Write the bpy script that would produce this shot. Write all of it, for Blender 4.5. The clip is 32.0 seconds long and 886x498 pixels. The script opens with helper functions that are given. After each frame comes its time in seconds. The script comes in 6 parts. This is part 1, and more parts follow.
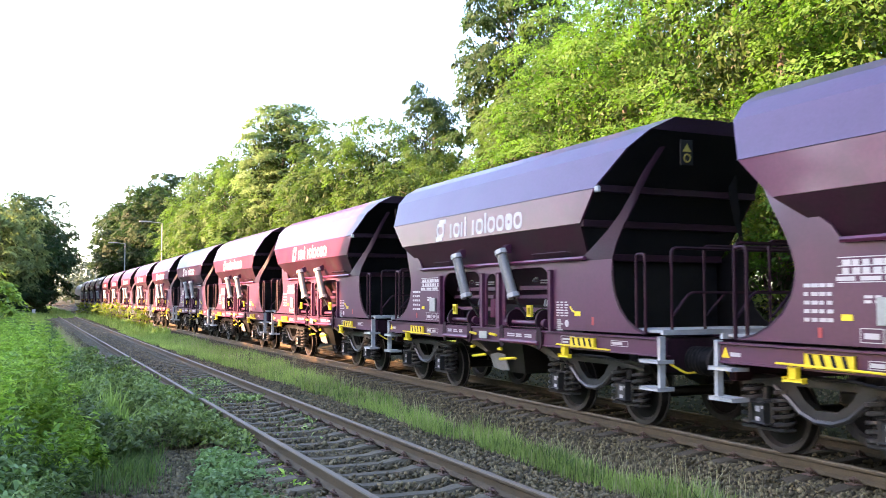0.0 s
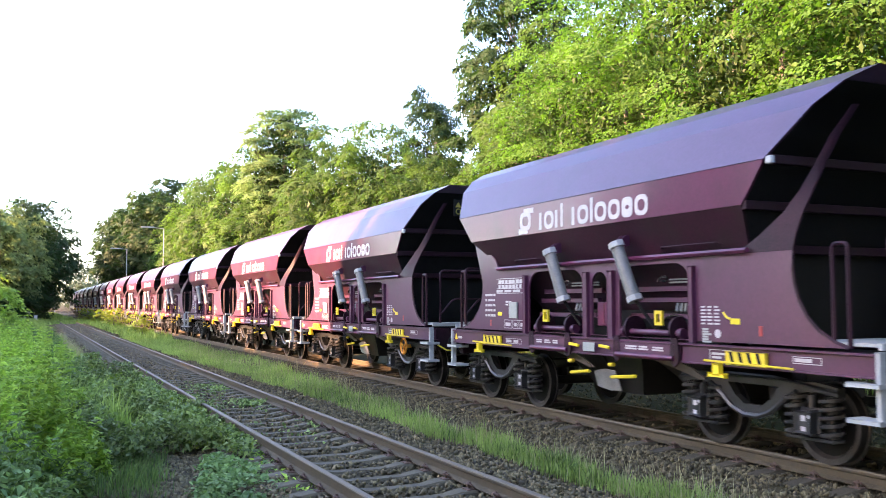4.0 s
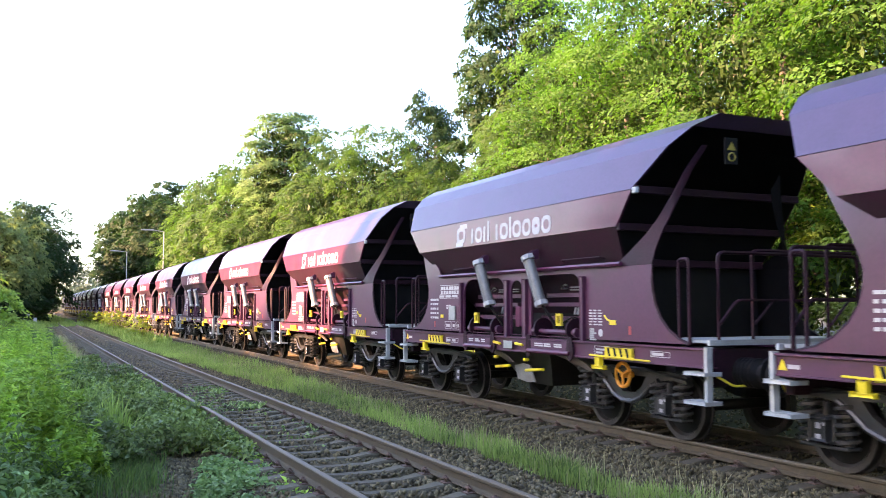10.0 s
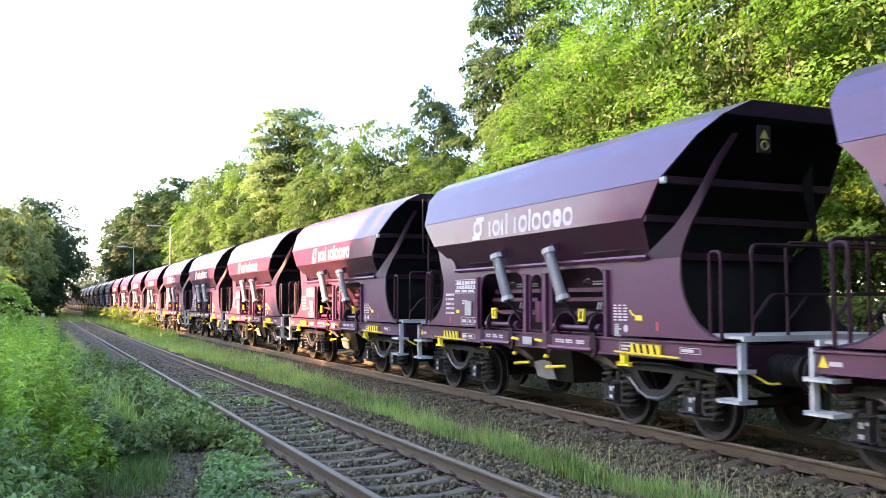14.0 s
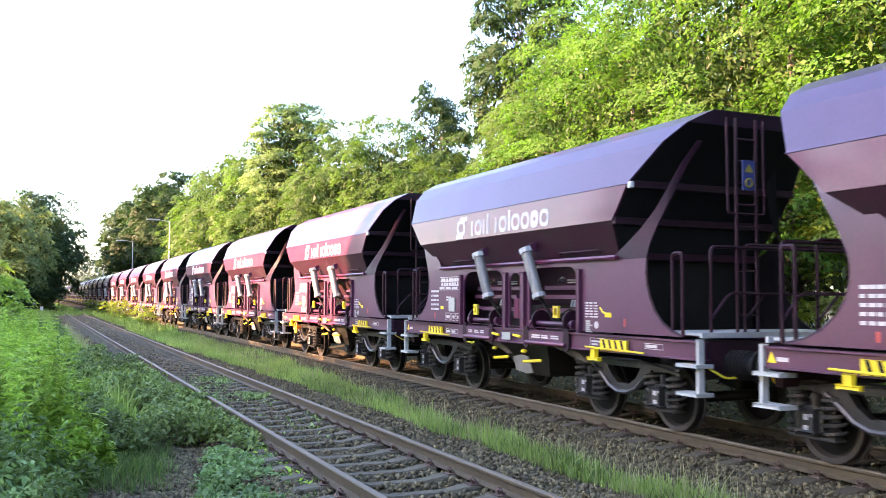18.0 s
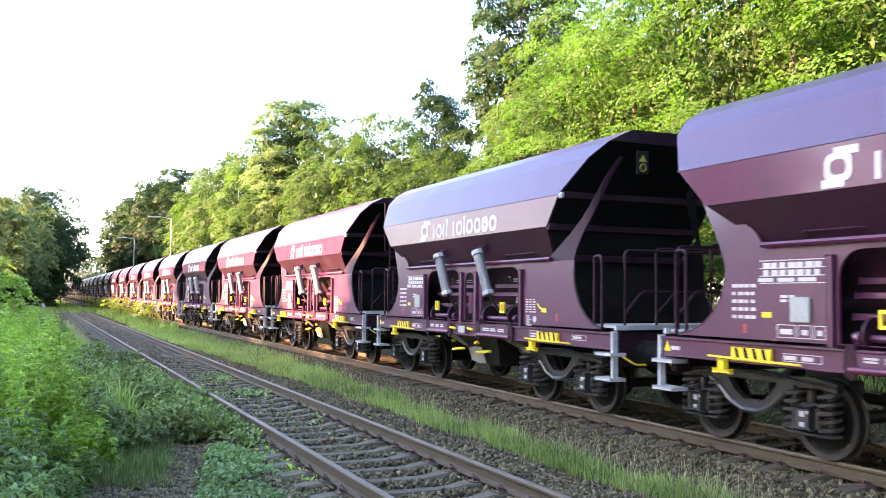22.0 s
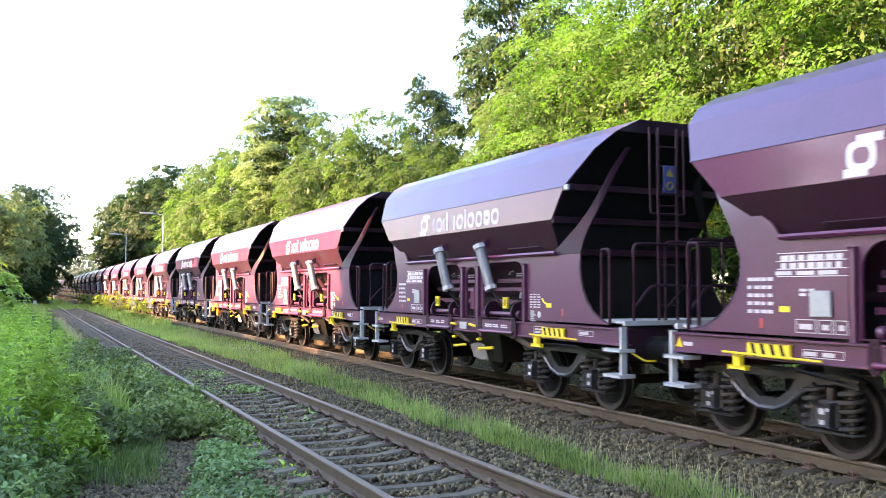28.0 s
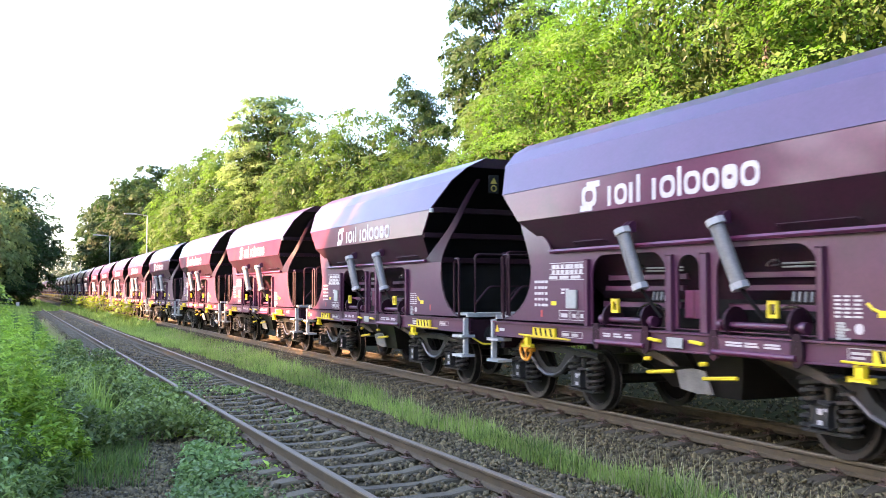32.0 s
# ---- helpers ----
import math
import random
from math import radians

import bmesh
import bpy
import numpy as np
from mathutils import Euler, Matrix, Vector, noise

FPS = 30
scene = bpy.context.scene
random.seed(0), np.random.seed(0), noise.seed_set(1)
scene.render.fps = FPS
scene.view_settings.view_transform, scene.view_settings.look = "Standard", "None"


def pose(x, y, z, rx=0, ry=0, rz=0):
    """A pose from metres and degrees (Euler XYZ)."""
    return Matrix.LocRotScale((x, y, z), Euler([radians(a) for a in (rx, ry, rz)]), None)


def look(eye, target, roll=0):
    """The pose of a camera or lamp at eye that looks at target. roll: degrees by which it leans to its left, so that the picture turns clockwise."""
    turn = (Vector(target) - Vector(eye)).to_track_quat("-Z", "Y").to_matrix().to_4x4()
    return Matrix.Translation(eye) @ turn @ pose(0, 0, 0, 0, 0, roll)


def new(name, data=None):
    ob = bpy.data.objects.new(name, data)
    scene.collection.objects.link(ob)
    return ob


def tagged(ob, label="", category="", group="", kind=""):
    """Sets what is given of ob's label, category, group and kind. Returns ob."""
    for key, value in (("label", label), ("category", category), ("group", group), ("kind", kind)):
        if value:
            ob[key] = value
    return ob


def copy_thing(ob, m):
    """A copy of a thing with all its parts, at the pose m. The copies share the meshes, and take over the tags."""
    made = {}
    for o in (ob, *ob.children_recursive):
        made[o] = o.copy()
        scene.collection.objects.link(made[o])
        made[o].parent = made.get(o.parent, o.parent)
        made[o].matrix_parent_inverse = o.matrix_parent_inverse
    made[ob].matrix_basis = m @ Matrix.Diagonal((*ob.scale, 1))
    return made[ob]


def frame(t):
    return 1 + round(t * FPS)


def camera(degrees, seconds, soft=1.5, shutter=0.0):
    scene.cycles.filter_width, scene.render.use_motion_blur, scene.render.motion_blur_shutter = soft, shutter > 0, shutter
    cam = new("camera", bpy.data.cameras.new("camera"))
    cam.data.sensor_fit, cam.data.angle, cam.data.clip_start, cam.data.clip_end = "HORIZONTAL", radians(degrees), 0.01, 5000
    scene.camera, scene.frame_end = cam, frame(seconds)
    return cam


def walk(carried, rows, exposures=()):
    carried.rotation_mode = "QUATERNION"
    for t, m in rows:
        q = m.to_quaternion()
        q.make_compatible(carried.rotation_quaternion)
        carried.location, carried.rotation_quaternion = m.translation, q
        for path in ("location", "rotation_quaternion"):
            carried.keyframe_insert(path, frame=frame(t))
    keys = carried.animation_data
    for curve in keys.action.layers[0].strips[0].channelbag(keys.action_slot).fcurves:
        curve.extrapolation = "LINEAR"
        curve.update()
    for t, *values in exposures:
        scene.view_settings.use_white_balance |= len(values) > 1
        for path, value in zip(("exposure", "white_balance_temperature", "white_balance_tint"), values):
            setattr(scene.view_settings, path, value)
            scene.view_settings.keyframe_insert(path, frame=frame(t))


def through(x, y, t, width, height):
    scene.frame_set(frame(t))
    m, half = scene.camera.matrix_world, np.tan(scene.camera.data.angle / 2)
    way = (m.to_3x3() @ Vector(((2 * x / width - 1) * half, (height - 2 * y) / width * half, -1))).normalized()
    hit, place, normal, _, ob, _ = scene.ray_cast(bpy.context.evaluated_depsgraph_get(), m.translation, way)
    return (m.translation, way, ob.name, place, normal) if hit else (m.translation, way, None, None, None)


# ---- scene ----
# One straight double track runs along +y. x points across it, to the train's side.
# Left track: centre line x = 0. Train's track: centre line x = TRACK_X. z = 0 is the top of the rails.
TRACK_X = 5.34
GAUGE = 0.7525
PITCH = 10.92          # from wagon to wagon
WAGONS_AHEAD, WAGONS_BEHIND = 12, 27

# eye and turn of the camera: seconds, x, y, z, yaw to the right of the track, pitch, lean
ROWS = (
    (0, -3.746, -0.012, 1.851, 24.754, 3.130, -0.008),
    (0.5, -3.741, -0.006, 1.843, 24.813, 3.176, -0.033),
    (1, -3.738, -0.004, 1.843, 24.846, 3.212, -0.069),
    (1.5, -3.737, -0.003, 1.845, 24.856, 3.262, -0.096),
    (2, -3.740, -0.003, 1.845, 24.883, 3.297, -0.154),
    (2.5, -3.743, -0.004, 1.846, 24.888, 3.330, -0.214),
    (3, -3.750, -0.010, 1.848, 24.868, 3.370, -0.236),
    (3.5, -3.756, -0.009, 1.844, 24.769, 3.407, -0.206),
    (5.5, -3.752, -0.001, 1.846, 24.510, 3.501, -0.204),
    (6, -3.751, -0.002, 1.840, 24.562, 3.540, -0.192),
    (6.5, -3.748, -0.006, 1.842, 24.608, 3.577, -0.165),
    (7, -3.745, -0.007, 1.843, 24.654, 3.614, -0.131),
    (7.5, -3.750, -0.010, 1.842, 24.697, 3.642, -0.079),
    (8, -3.757, -0.010, 1.840, 24.717, 3.671, -0.019),
    (8.5, -3.761, -0.001, 1.838, 24.720, 3.682, 0.009),
    (9, -3.764, -0.002, 1.838, 24.716, 3.683, 0.016),
    (9.5, -3.763, -0.008, 1.839, 24.693, 3.686, 0.033),
    (10, -3.759, 0.002, 1.836, 24.661, 3.687, 0.054),
    (10.5, -3.758, 0.003, 1.834, 24.610, 3.668, 0.096),
    (11, -3.757, -0.004, 1.837, 24.537, 3.580, 0.073),
    (11.5, -3.752, 0.001, 1.833, 24.444, 3.487, 0.042),
    (12, -3.746, -0.003, 1.834, 24.341, 3.450, -0.001),
    (12.5, -3.743, -0.004, 1.834, 24.296, 3.437, -0.047),
    (13, -3.745, -0.009, 1.835, 24.263, 3.417, -0.050),
    (13.5, -3.742, -0.003, 1.834, 24.252, 3.394, -0.058),
    (14, -3.742, -0.004, 1.836, 24.265, 3.376, -0.041),
    (14.5, -3.742, -0.003, 1.837, 24.297, 3.372, -0.036),
    (16.5, -3.743, 0.004, 1.829, 24.311, 3.393, 0.208),
    (17, -3.747, 0.002, 1.839, 24.321, 3.187, 0.247),
    (17.5, -3.751, -0.002, 1.847, 24.320, 3.109, 0.274),
    (18, -3.755, 0.001, 1.847, 24.322, 3.118, 0.365),
    (18.5, -3.757, -0.002, 1.846, 24.319, 3.120, 0.412),
    (19, -3.754, -0.006, 1.847, 24.295, 3.081, 0.432),
    (19.5, -3.749, 0.003, 1.845, 24.280, 3.027, 0.446),
    (20, -3.744, 0.014, 1.839, 24.259, 2.971, 0.436),
    (20.5, -3.744, 0.008, 1.843, 24.235, 2.939, 0.467),
    (21, -3.743, 0.003, 1.845, 24.226, 2.937, 0.481),
    (21.5, -3.749, -0.002, 1.845, 24.239, 2.957, 0.496),
    (22, -3.756, 0.006, 1.840, 24.237, 2.972, 0.469),
    (22.5, -3.759, 0.012, 1.837, 24.217, 2.966, 0.448),
    (23, -3.761, 0.000, 1.838, 24.186, 2.971, 0.450),
    (23.5, -3.756, -0.000, 1.839, 24.162, 2.953, 0.418),
    (24, -3.748, 0.002, 1.839, 24.140, 2.907, 0.382),
    (24.5, -3.741, 0.008, 1.838, 24.167, 2.866, 0.352),
    (25, -3.738, 0.006, 1.840, 24.248, 2.817, 0.325),
    (25.5, -3.740, -0.002, 1.839, 24.362, 2.776, 0.286),
    (27.5, -3.741, -0.001, 1.843, 24.653, 2.671, 0.193),
    (28, -3.735, -0.006, 1.846, 24.686, 2.654, 0.166),
    (28.5, -3.727, -0.010, 1.844, 24.749, 2.655, 0.075),
    (29, -3.729, -0.007, 1.845, 24.851, 2.633, 0.036),
    (29.5, -3.734, -0.007, 1.844, 24.967, 2.612, 0.077),
    (30, -3.737, -0.010, 1.845, 25.100, 2.602, 0.090),
    (30.5, -3.735, -0.005, 1.845, 25.240, 2.618, 0.058),
    (31, -3.734, -0.005, 1.844, 25.377, 2.642, 0.063),
    (31.5, -3.730, -0.012, 1.845, 25.481, 2.663, 0.005),
    (32, -3.721, -0.014, 1.843, 25.590, 2.669, -0.026),
)
cam = camera(52.34, 32.0, soft=0.45, shutter=0.16)


def camera_pose(x, y, z, yaw, pitch, lean):
    a, b = radians(yaw), radians(pitch)
    eye = Vector((x, y, z))
    return look(eye, eye + Vector((math.sin(a) * math.cos(b), math.cos(a) * math.cos(b), math.sin(b))), lean)


EXPOSURES = tuple((t, e + 0.40, 7900, 28) for t, e in ((0, 3.12), (2, 3.15), (7, 2.92), (10, 2.98), (13, 3.12), (18, 3.3), (20, 3.34), (23, 3.35), (28, 3.32), (32, 3.26)))
walk(cam, [(r[0], camera_pose(*r[1:])) for r in ROWS], EXPOSURES)

# ---- daylight: a low evening sun from ahead on the left, under a hazy bright sky ----
SUN_AZ = radians(-82)      # from +y, to the right; negative is to the left
SUN_EL = radians(15)
world = bpy.data.worlds.new("sky")
scene.world = world
world.use_nodes = True
wn, wl = world.node_tree.nodes, world.node_tree.links
sky = wn.new("ShaderNodeTexSky")
sky.sky_type, sky.sun_disc, sky.sun_elevation, sky.sun_rotation = "NISHITA", False, SUN_EL, SUN_AZ
sky.air_density, sky.dust_density, sky.ozone_density, sky.altitude = 1.0, 1.3, 3.6, 50
wn["Background"].inputs["Strength"].default_value = 0.15
wl.new(sky.outputs[0], wn["Background"].inputs["Color"])
scene.view_settings.exposure = 2.8

sun = new("sun", bpy.data.lights.new("sun", "SUN"))
sun.data.energy, sun.data.angle, sun.data.color = 3.9, radians(0.6), (1.0, 0.65, 0.42)
SUN_WAY = Vector((math.sin(SUN_AZ) * math.cos(SUN_EL), math.cos(SUN_AZ) * math.cos(SUN_EL), math.sin(SUN_EL)))
sun.matrix_world = look(SUN_WAY * 200, (0, 0, 0))


# ---- materials ----
def shader(name):
    m = bpy.data.materials.new(name)
    m.use_nodes = True
    return m, m.node_tree.nodes, m.node_tree.links, m.node_tree.nodes["Principled BSDF"]


def surface(name, low, high, rough=0.6, metal=0.0, scale=8.0, fine=60.0, bump=0.15, coat=0.0, rough_var=0.15, spread=0.0, coat_rough=0.17, coat_ior=2.0, dirt=None, dirt_amount=0.0, stretch=(1, 1, 1)):
    """Two colours mixed by noise at two scales, with fine relief; spread varies from piece to piece."""
    m, n, l, b = shader(name)
    tc = n.new("ShaderNodeTexCoord")
    mp = n.new("ShaderNodeMapping")
    mp.inputs["Scale"].default_value = stretch
    l.new(tc.outputs["Object"], mp.inputs["Vector"])
    a = n.new("ShaderNodeTexNoise")
    a.inputs["Scale"].default_value, a.inputs["Detail"].default_value = scale, 6
    f = n.new("ShaderNodeTexNoise")
    f.inputs["Scale"].default_value, f.inputs["Detail"].default_value = fine, 4
    for t in (a, f):
        l.new(mp.outputs[0], t.inputs["Vector"])
    add = n.new("ShaderNodeMath")
    add.operation = "ADD"
    l.new(a.outputs["Fac"], add.inputs[0])
    l.new(f.outputs["Fac"], add.inputs[1])
    ramp = n.new("ShaderNodeMapRange")
    ramp.inputs["From Min"].default_value, ramp.inputs["From Max"].default_value = 0.7, 1.3
    l.new(add.outputs[0], ramp.inputs["Value"])
    mix = n.new("ShaderNodeMix")
    mix.data_type = "RGBA"
    mix.inputs[6].default_value, mix.inputs[7].default_value = (*low, 1), (*high, 1)
    l.new(ramp.outputs[0], mix.inputs[0])
    out = mix.outputs[2]
    if dirt:
        d = n.new("ShaderNodeTexNoise")
        d.inputs["Scale"].default_value, d.inputs["Detail"].default_value = 1.7, 8
        l.new(mp.outputs[0], d.inputs["Vector"])
        r2 = n.new("ShaderNodeMapRange")
        r2.inputs["From Min"].default_value, r2.inputs["From Max"].default_value = 0.5, 0.75
        r2.inputs["To Max"].default_value = dirt_amount
        l.new(d.outputs["Fac"], r2.inputs["Value"])
        m2 = n.new("ShaderNodeMix")
        m2.data_type = "RGBA"
        m2.inputs[7].default_value = (*dirt, 1)
        l.new(r2.outputs[0], m2.inputs[0])
        l.new(out, m2.inputs[6])
        out = m2.outputs[2]
    if spread:
        g = n.new("ShaderNodeNewGeometry")
        hs = n.new("ShaderNodeHueSaturation")
        r3 = n.new("ShaderNodeMapRange")
        r3.inputs["To Min"].default_value, r3.inputs["To Max"].default_value = 1 - spread, 1 + spread
        l.new(g.outputs["Random Per Island"], r3.inputs["Value"])
        l.new(r3.outputs[0], hs.inputs["Value"])
        l.new(out, hs.inputs["Color"])
        out = hs.outputs[0]
    l.new(out, b.inputs["Base Color"])
    rr = n.new("ShaderNodeMapRange")
    rr.inputs["To Min"].default_value, rr.inputs["To Max"].default_value = max(0.05, rough - rough_var), min(1, rough + rough_var)
    l.new(a.outputs["Fac"], rr.inputs["Value"])
    l.new(rr.outputs[0], b.inputs["Roughness"])
    b.inputs["Metallic"].default_value = metal
    b.inputs["Coat Weight"].default_value, b.inputs["Coat Roughness"].default_value = coat, coat_rough
    b.inputs["Coat IOR"].default_value = coat_ior
    if bump:
        bp = n.new("ShaderNodeBump")
        bp.inputs["Strength"].default_value, bp.inputs["Distance"].default_value = bump, 0.01
        l.new(f.outputs["Fac"], bp.inputs["Height"])
        l.new(bp.outputs[0], b.inputs["Normal"])
    return m


def leafy(name, low, high, through, spread=0.35, rough=0.5):
    """Leaves: colour varies from leaf to leaf, and some light passes through them."""
    m, n, l, b = shader(name)
    g = n.new("ShaderNodeNewGeometry")
    mix = n.new("ShaderNodeMix")
    mix.data_type = "RGBA"
    mix.inputs[6].default_value, mix.inputs[7].default_value = (*low, 1), (*high, 1)
    l.new(g.outputs["Random Per Island"], mix.inputs[0])
    tc = n.new("ShaderNodeTexCoord")
    z = n.new("ShaderNodeTexNoise")
    z.inputs["Scale"].default_value = 0.35
    l.new(tc.outputs["Object"], z.inputs["Vector"])
    r = n.new("ShaderNodeMapRange")
    r.inputs["From Min"].default_value, r.inputs["From Max"].default_value = 0.3, 0.7
    r.inputs["To Min"].default_value, r.inputs["To Max"].default_value = 1 - spread, 1 + spread
    l.new(z.outputs["Fac"], r.inputs["Value"])
    hs = n.new("ShaderNodeHueSaturation")
    l.new(r.outputs[0], hs.inputs["Value"])
    l.new(mix.outputs[2], hs.inputs["Color"])
    l.new(hs.outputs[0], b.inputs["Base Color"])
    b.inputs["Roughness"].default_value, b.inputs["Specular IOR Level"].default_value = rough, 0.22
    tr = n.new("ShaderNodeBsdfTranslucent")
    tint = n.new("ShaderNodeHueSaturation")
    tint.inputs["Value"].default_value, tint.inputs["Saturation"].default_value = 1.5, 1.1
    l.new(hs.outputs[0], tint.inputs["Color"])
    l.new(tint.outputs[0], tr.inputs["Color"])
    ms = n.new("ShaderNodeMixShader")
    ms.inputs[0].default_value = through
    l.new(b.outputs[0], ms.inputs[1])
    l.new(tr.outputs[0], ms.inputs[2])
    l.new(ms.outputs[0], n["Material Output"].inputs["Surface"])
    return m


PAINT = surface("purple_paint", (0.080, 0.0115, 0.038), (0.104, 0.0165, 0.050), rough=0.55, scale=1.2, fine=25, bump=0.02, coat=0.45, coat_rough=0.10, coat_ior=1.62, rough_var=0.1, dirt=(0.034, 0.0120, 0.019), dirt_amount=0.4)
# darker purple for the hopper's lower slope
PAINT_SLOPE = surface("grimy_purple_paint", (0.0195, 0.0049, 0.0104), (0.0364, 0.0084, 0.0182), rough=0.6, scale=1.5, fine=25, bump=0.03, coat=0.25, rough_var=0.1, dirt=(0.0182, 0.0154, 0.013), dirt_amount=0.7)
# roof copy of the purple paint, with blue sky light put into its colour
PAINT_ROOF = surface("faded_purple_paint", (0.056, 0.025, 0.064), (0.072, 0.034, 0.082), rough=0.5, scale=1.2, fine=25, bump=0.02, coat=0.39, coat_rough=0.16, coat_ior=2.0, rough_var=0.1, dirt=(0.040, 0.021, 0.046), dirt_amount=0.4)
PAINT_SATIN = surface("satin_purple_paint", (0.057, 0.0110, 0.035), (0.076, 0.0155, 0.046), rough=0.5, scale=1.2, fine=25, bump=0.02, coat=0.22, coat_rough=0.2, coat_ior=1.6, rough_var=0.1, dirt=(0.036, 0.0135, 0.024), dirt_amount=0.45)
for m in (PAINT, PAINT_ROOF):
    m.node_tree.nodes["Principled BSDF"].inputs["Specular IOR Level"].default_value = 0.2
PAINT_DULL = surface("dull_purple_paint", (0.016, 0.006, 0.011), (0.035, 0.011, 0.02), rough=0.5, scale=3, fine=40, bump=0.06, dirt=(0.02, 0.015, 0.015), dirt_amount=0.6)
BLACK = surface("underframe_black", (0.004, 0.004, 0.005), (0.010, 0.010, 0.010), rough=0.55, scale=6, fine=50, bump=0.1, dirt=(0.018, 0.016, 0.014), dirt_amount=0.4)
BLACK_GLOSS = surface("oily_black_steel", (0.006, 0.006, 0.007), (0.02, 0.018, 0.02), rough=0.25, scale=6, fine=50, bump=0.1, dirt=(0.03, 0.025, 0.025), dirt_amount=0.3)
BOGIE = surface("bogie_grey", (0.012, 0.0125, 0.0125), (0.036, 0.037, 0.036), rough=0.36, scale=7, fine=60, bump=0.12, dirt=(0.032, 0.029, 0.026), dirt_amount=0.35)
SLIDE = surface("worn_slide_steel", (0.075, 0.062, 0.056), (0.15, 0.122, 0.108), rough=0.4, scale=3, fine=40, bump=0.05, dirt=(0.04, 0.033, 0.03), dirt_amount=0.7)
FLAP = surface("bare_flap_steel", (0.16, 0.16, 0.155), (0.28, 0.275, 0.26), rough=0.45, scale=4, fine=50, bump=0.05, dirt=(0.08, 0.07, 0.06), dirt_amount=0.5)
CHUTE = surface("worn_chute_steel", (0.010, 0.009, 0.009), (0.024, 0.021, 0.020), rough=0.38, scale=3, fine=40, bump=0.05, dirt=(0.015, 0.013, 0.012), dirt_amount=0.8)
TREAD = surface("wheel_steel", (0.008, 0.0075, 0.007), (0.022, 0.019, 0.017), rough=0.55, metal=0.1, scale=9, fine=70, bump=0.1)
RIM = surface("wheel_rim", (0.038, 0.033, 0.029), (0.075, 0.066, 0.058), rough=0.42, metal=0.3, scale=9, fine=70, bump=0.05)
GALV = surface("galvanised_steel", (0.29, 0.31, 0.30), (0.40, 0.42, 0.41), rough=0.55, scale=10, fine=80, bump=0.05, dirt=(0.14, 0.13, 0.12), dirt_amount=0.4)
CYLINDER = surface("grey_cylinder", (0.12, 0.125, 0.118), (0.20, 0.205, 0.19), rough=0.4, scale=6, fine=60, bump=0.05)
YELLOW = surface("yellow_paint", (0.62, 0.47, 0.02), (0.78, 0.60, 0.03), rough=0.45, scale=5, fine=50, bump=0.03, dirt=(0.3, 0.22, 0.05), dirt_amount=0.4)
# duller, darker yellow for the sign symbols
DULL_YELLOW = surface("grimy_yellow", (0.17, 0.14, 0.02), (0.26, 0.21, 0.03), rough=0.6, scale=9, fine=60, bump=0.02)
ORANGE = surface("orange_paint", (0.65, 0.24, 0.02), (0.8, 0.33, 0.03), rough=0.5, scale=5, fine=50, bump=0.03)
WHITE = surface("white_marking", (0.36, 0.35, 0.35), (0.50, 0.48, 0.48), rough=0.5, scale=6, fine=80, bump=0.0)
PALE = surface("pale_plate", (0.22, 0.25, 0.23), (0.32, 0.35, 0.33), rough=0.5, scale=6, fine=80, bump=0.0)
RED = surface("red_marking", (0.33, 0.035, 0.035), (0.42, 0.06, 0.05), rough=0.5, scale=6, fine=80, bump=0.0)
BLUE = surface("blue_sign", (0.02, 0.03, 0.11), (0.03, 0.045, 0.15), rough=0.4, scale=6, fine=80, bump=0.0)
LOCO = surface("loco_grey", (0.16, 0.165, 0.165), (0.24, 0.245, 0.24), rough=0.4, scale=2, fine=40, bump=0.03)
RAIL_SIDE = surface("rusty_rail", (0.046, 0.034, 0.017), (0.090, 0.067, 0.035), rough=0.85, scale=9, fine=90, bump=0.2)
RAIL_TOP = surface("worn_rail_head", (0.075, 0.058, 0.034), (0.15, 0.116, 0.070), rough=0.6, metal=0.1, scale=4, fine=40, bump=0.05, stretch=(12, 0.6, 1))
RUST = surface("rusty_fastening", (0.06, 0.035, 0.025), (0.12, 0.07, 0.05), rough=0.85, scale=20, fine=120, bump=0.3)
CONCRETE = surface("weathered_concrete", (0.052, 0.044, 0.025), (0.105, 0.090, 0.052), rough=0.9, scale=5, fine=70, bump=0.35, dirt=(0.03, 0.025, 0.018), dirt_amount=0.6)
TIMBER = surface("oiled_timber", (0.032, 0.025, 0.013), (0.074, 0.058, 0.032), rough=0.85, scale=4, fine=50, bump=0.4, stretch=(1, 8, 1))
STONE = surface("ballast_stone", (0.062, 0.050, 0.024), (0.138, 0.112, 0.055), rough=0.9, scale=14, fine=60, bump=0.3, spread=0.65)
BED = surface("ballast_bed", (0.028, 0.023, 0.012), (0.074, 0.060, 0.030), rough=0.95, scale=16, fine=30, bump=1.0, dirt=(0.026, 0.023, 0.013), dirt_amount=0.6)
SOIL = surface("soil_and_litter", (0.032, 0.026, 0.015), (0.06, 0.056, 0.024), rough=0.95, scale=0.6, fine=12, bump=0.6, dirt=(0.04, 0.052, 0.017), dirt_amount=0.8)
BARK = surface("bark", (0.06, 0.05, 0.04), (0.14, 0.115, 0.09), rough=0.9, scale=6, fine=40, bump=0.5, stretch=(1, 1, 0.25))
POLE = surface("pole_grey", (0.22, 0.24, 0.23), (0.32, 0.34, 0.32), rough=0.55, scale=5, fine=50, bump=0.05)
LEAF_N = leafy("leaf_beech", (0.046, 0.121, 0.020), (0.065, 0.158, 0.028), 0.47, spread=0.3, rough=0.6)
LEAF_A = leafy("leaf_fresh", (0.043, 0.096, 0.020), (0.057, 0.118, 0.026), 0.47, spread=0.3, rough=0.6)
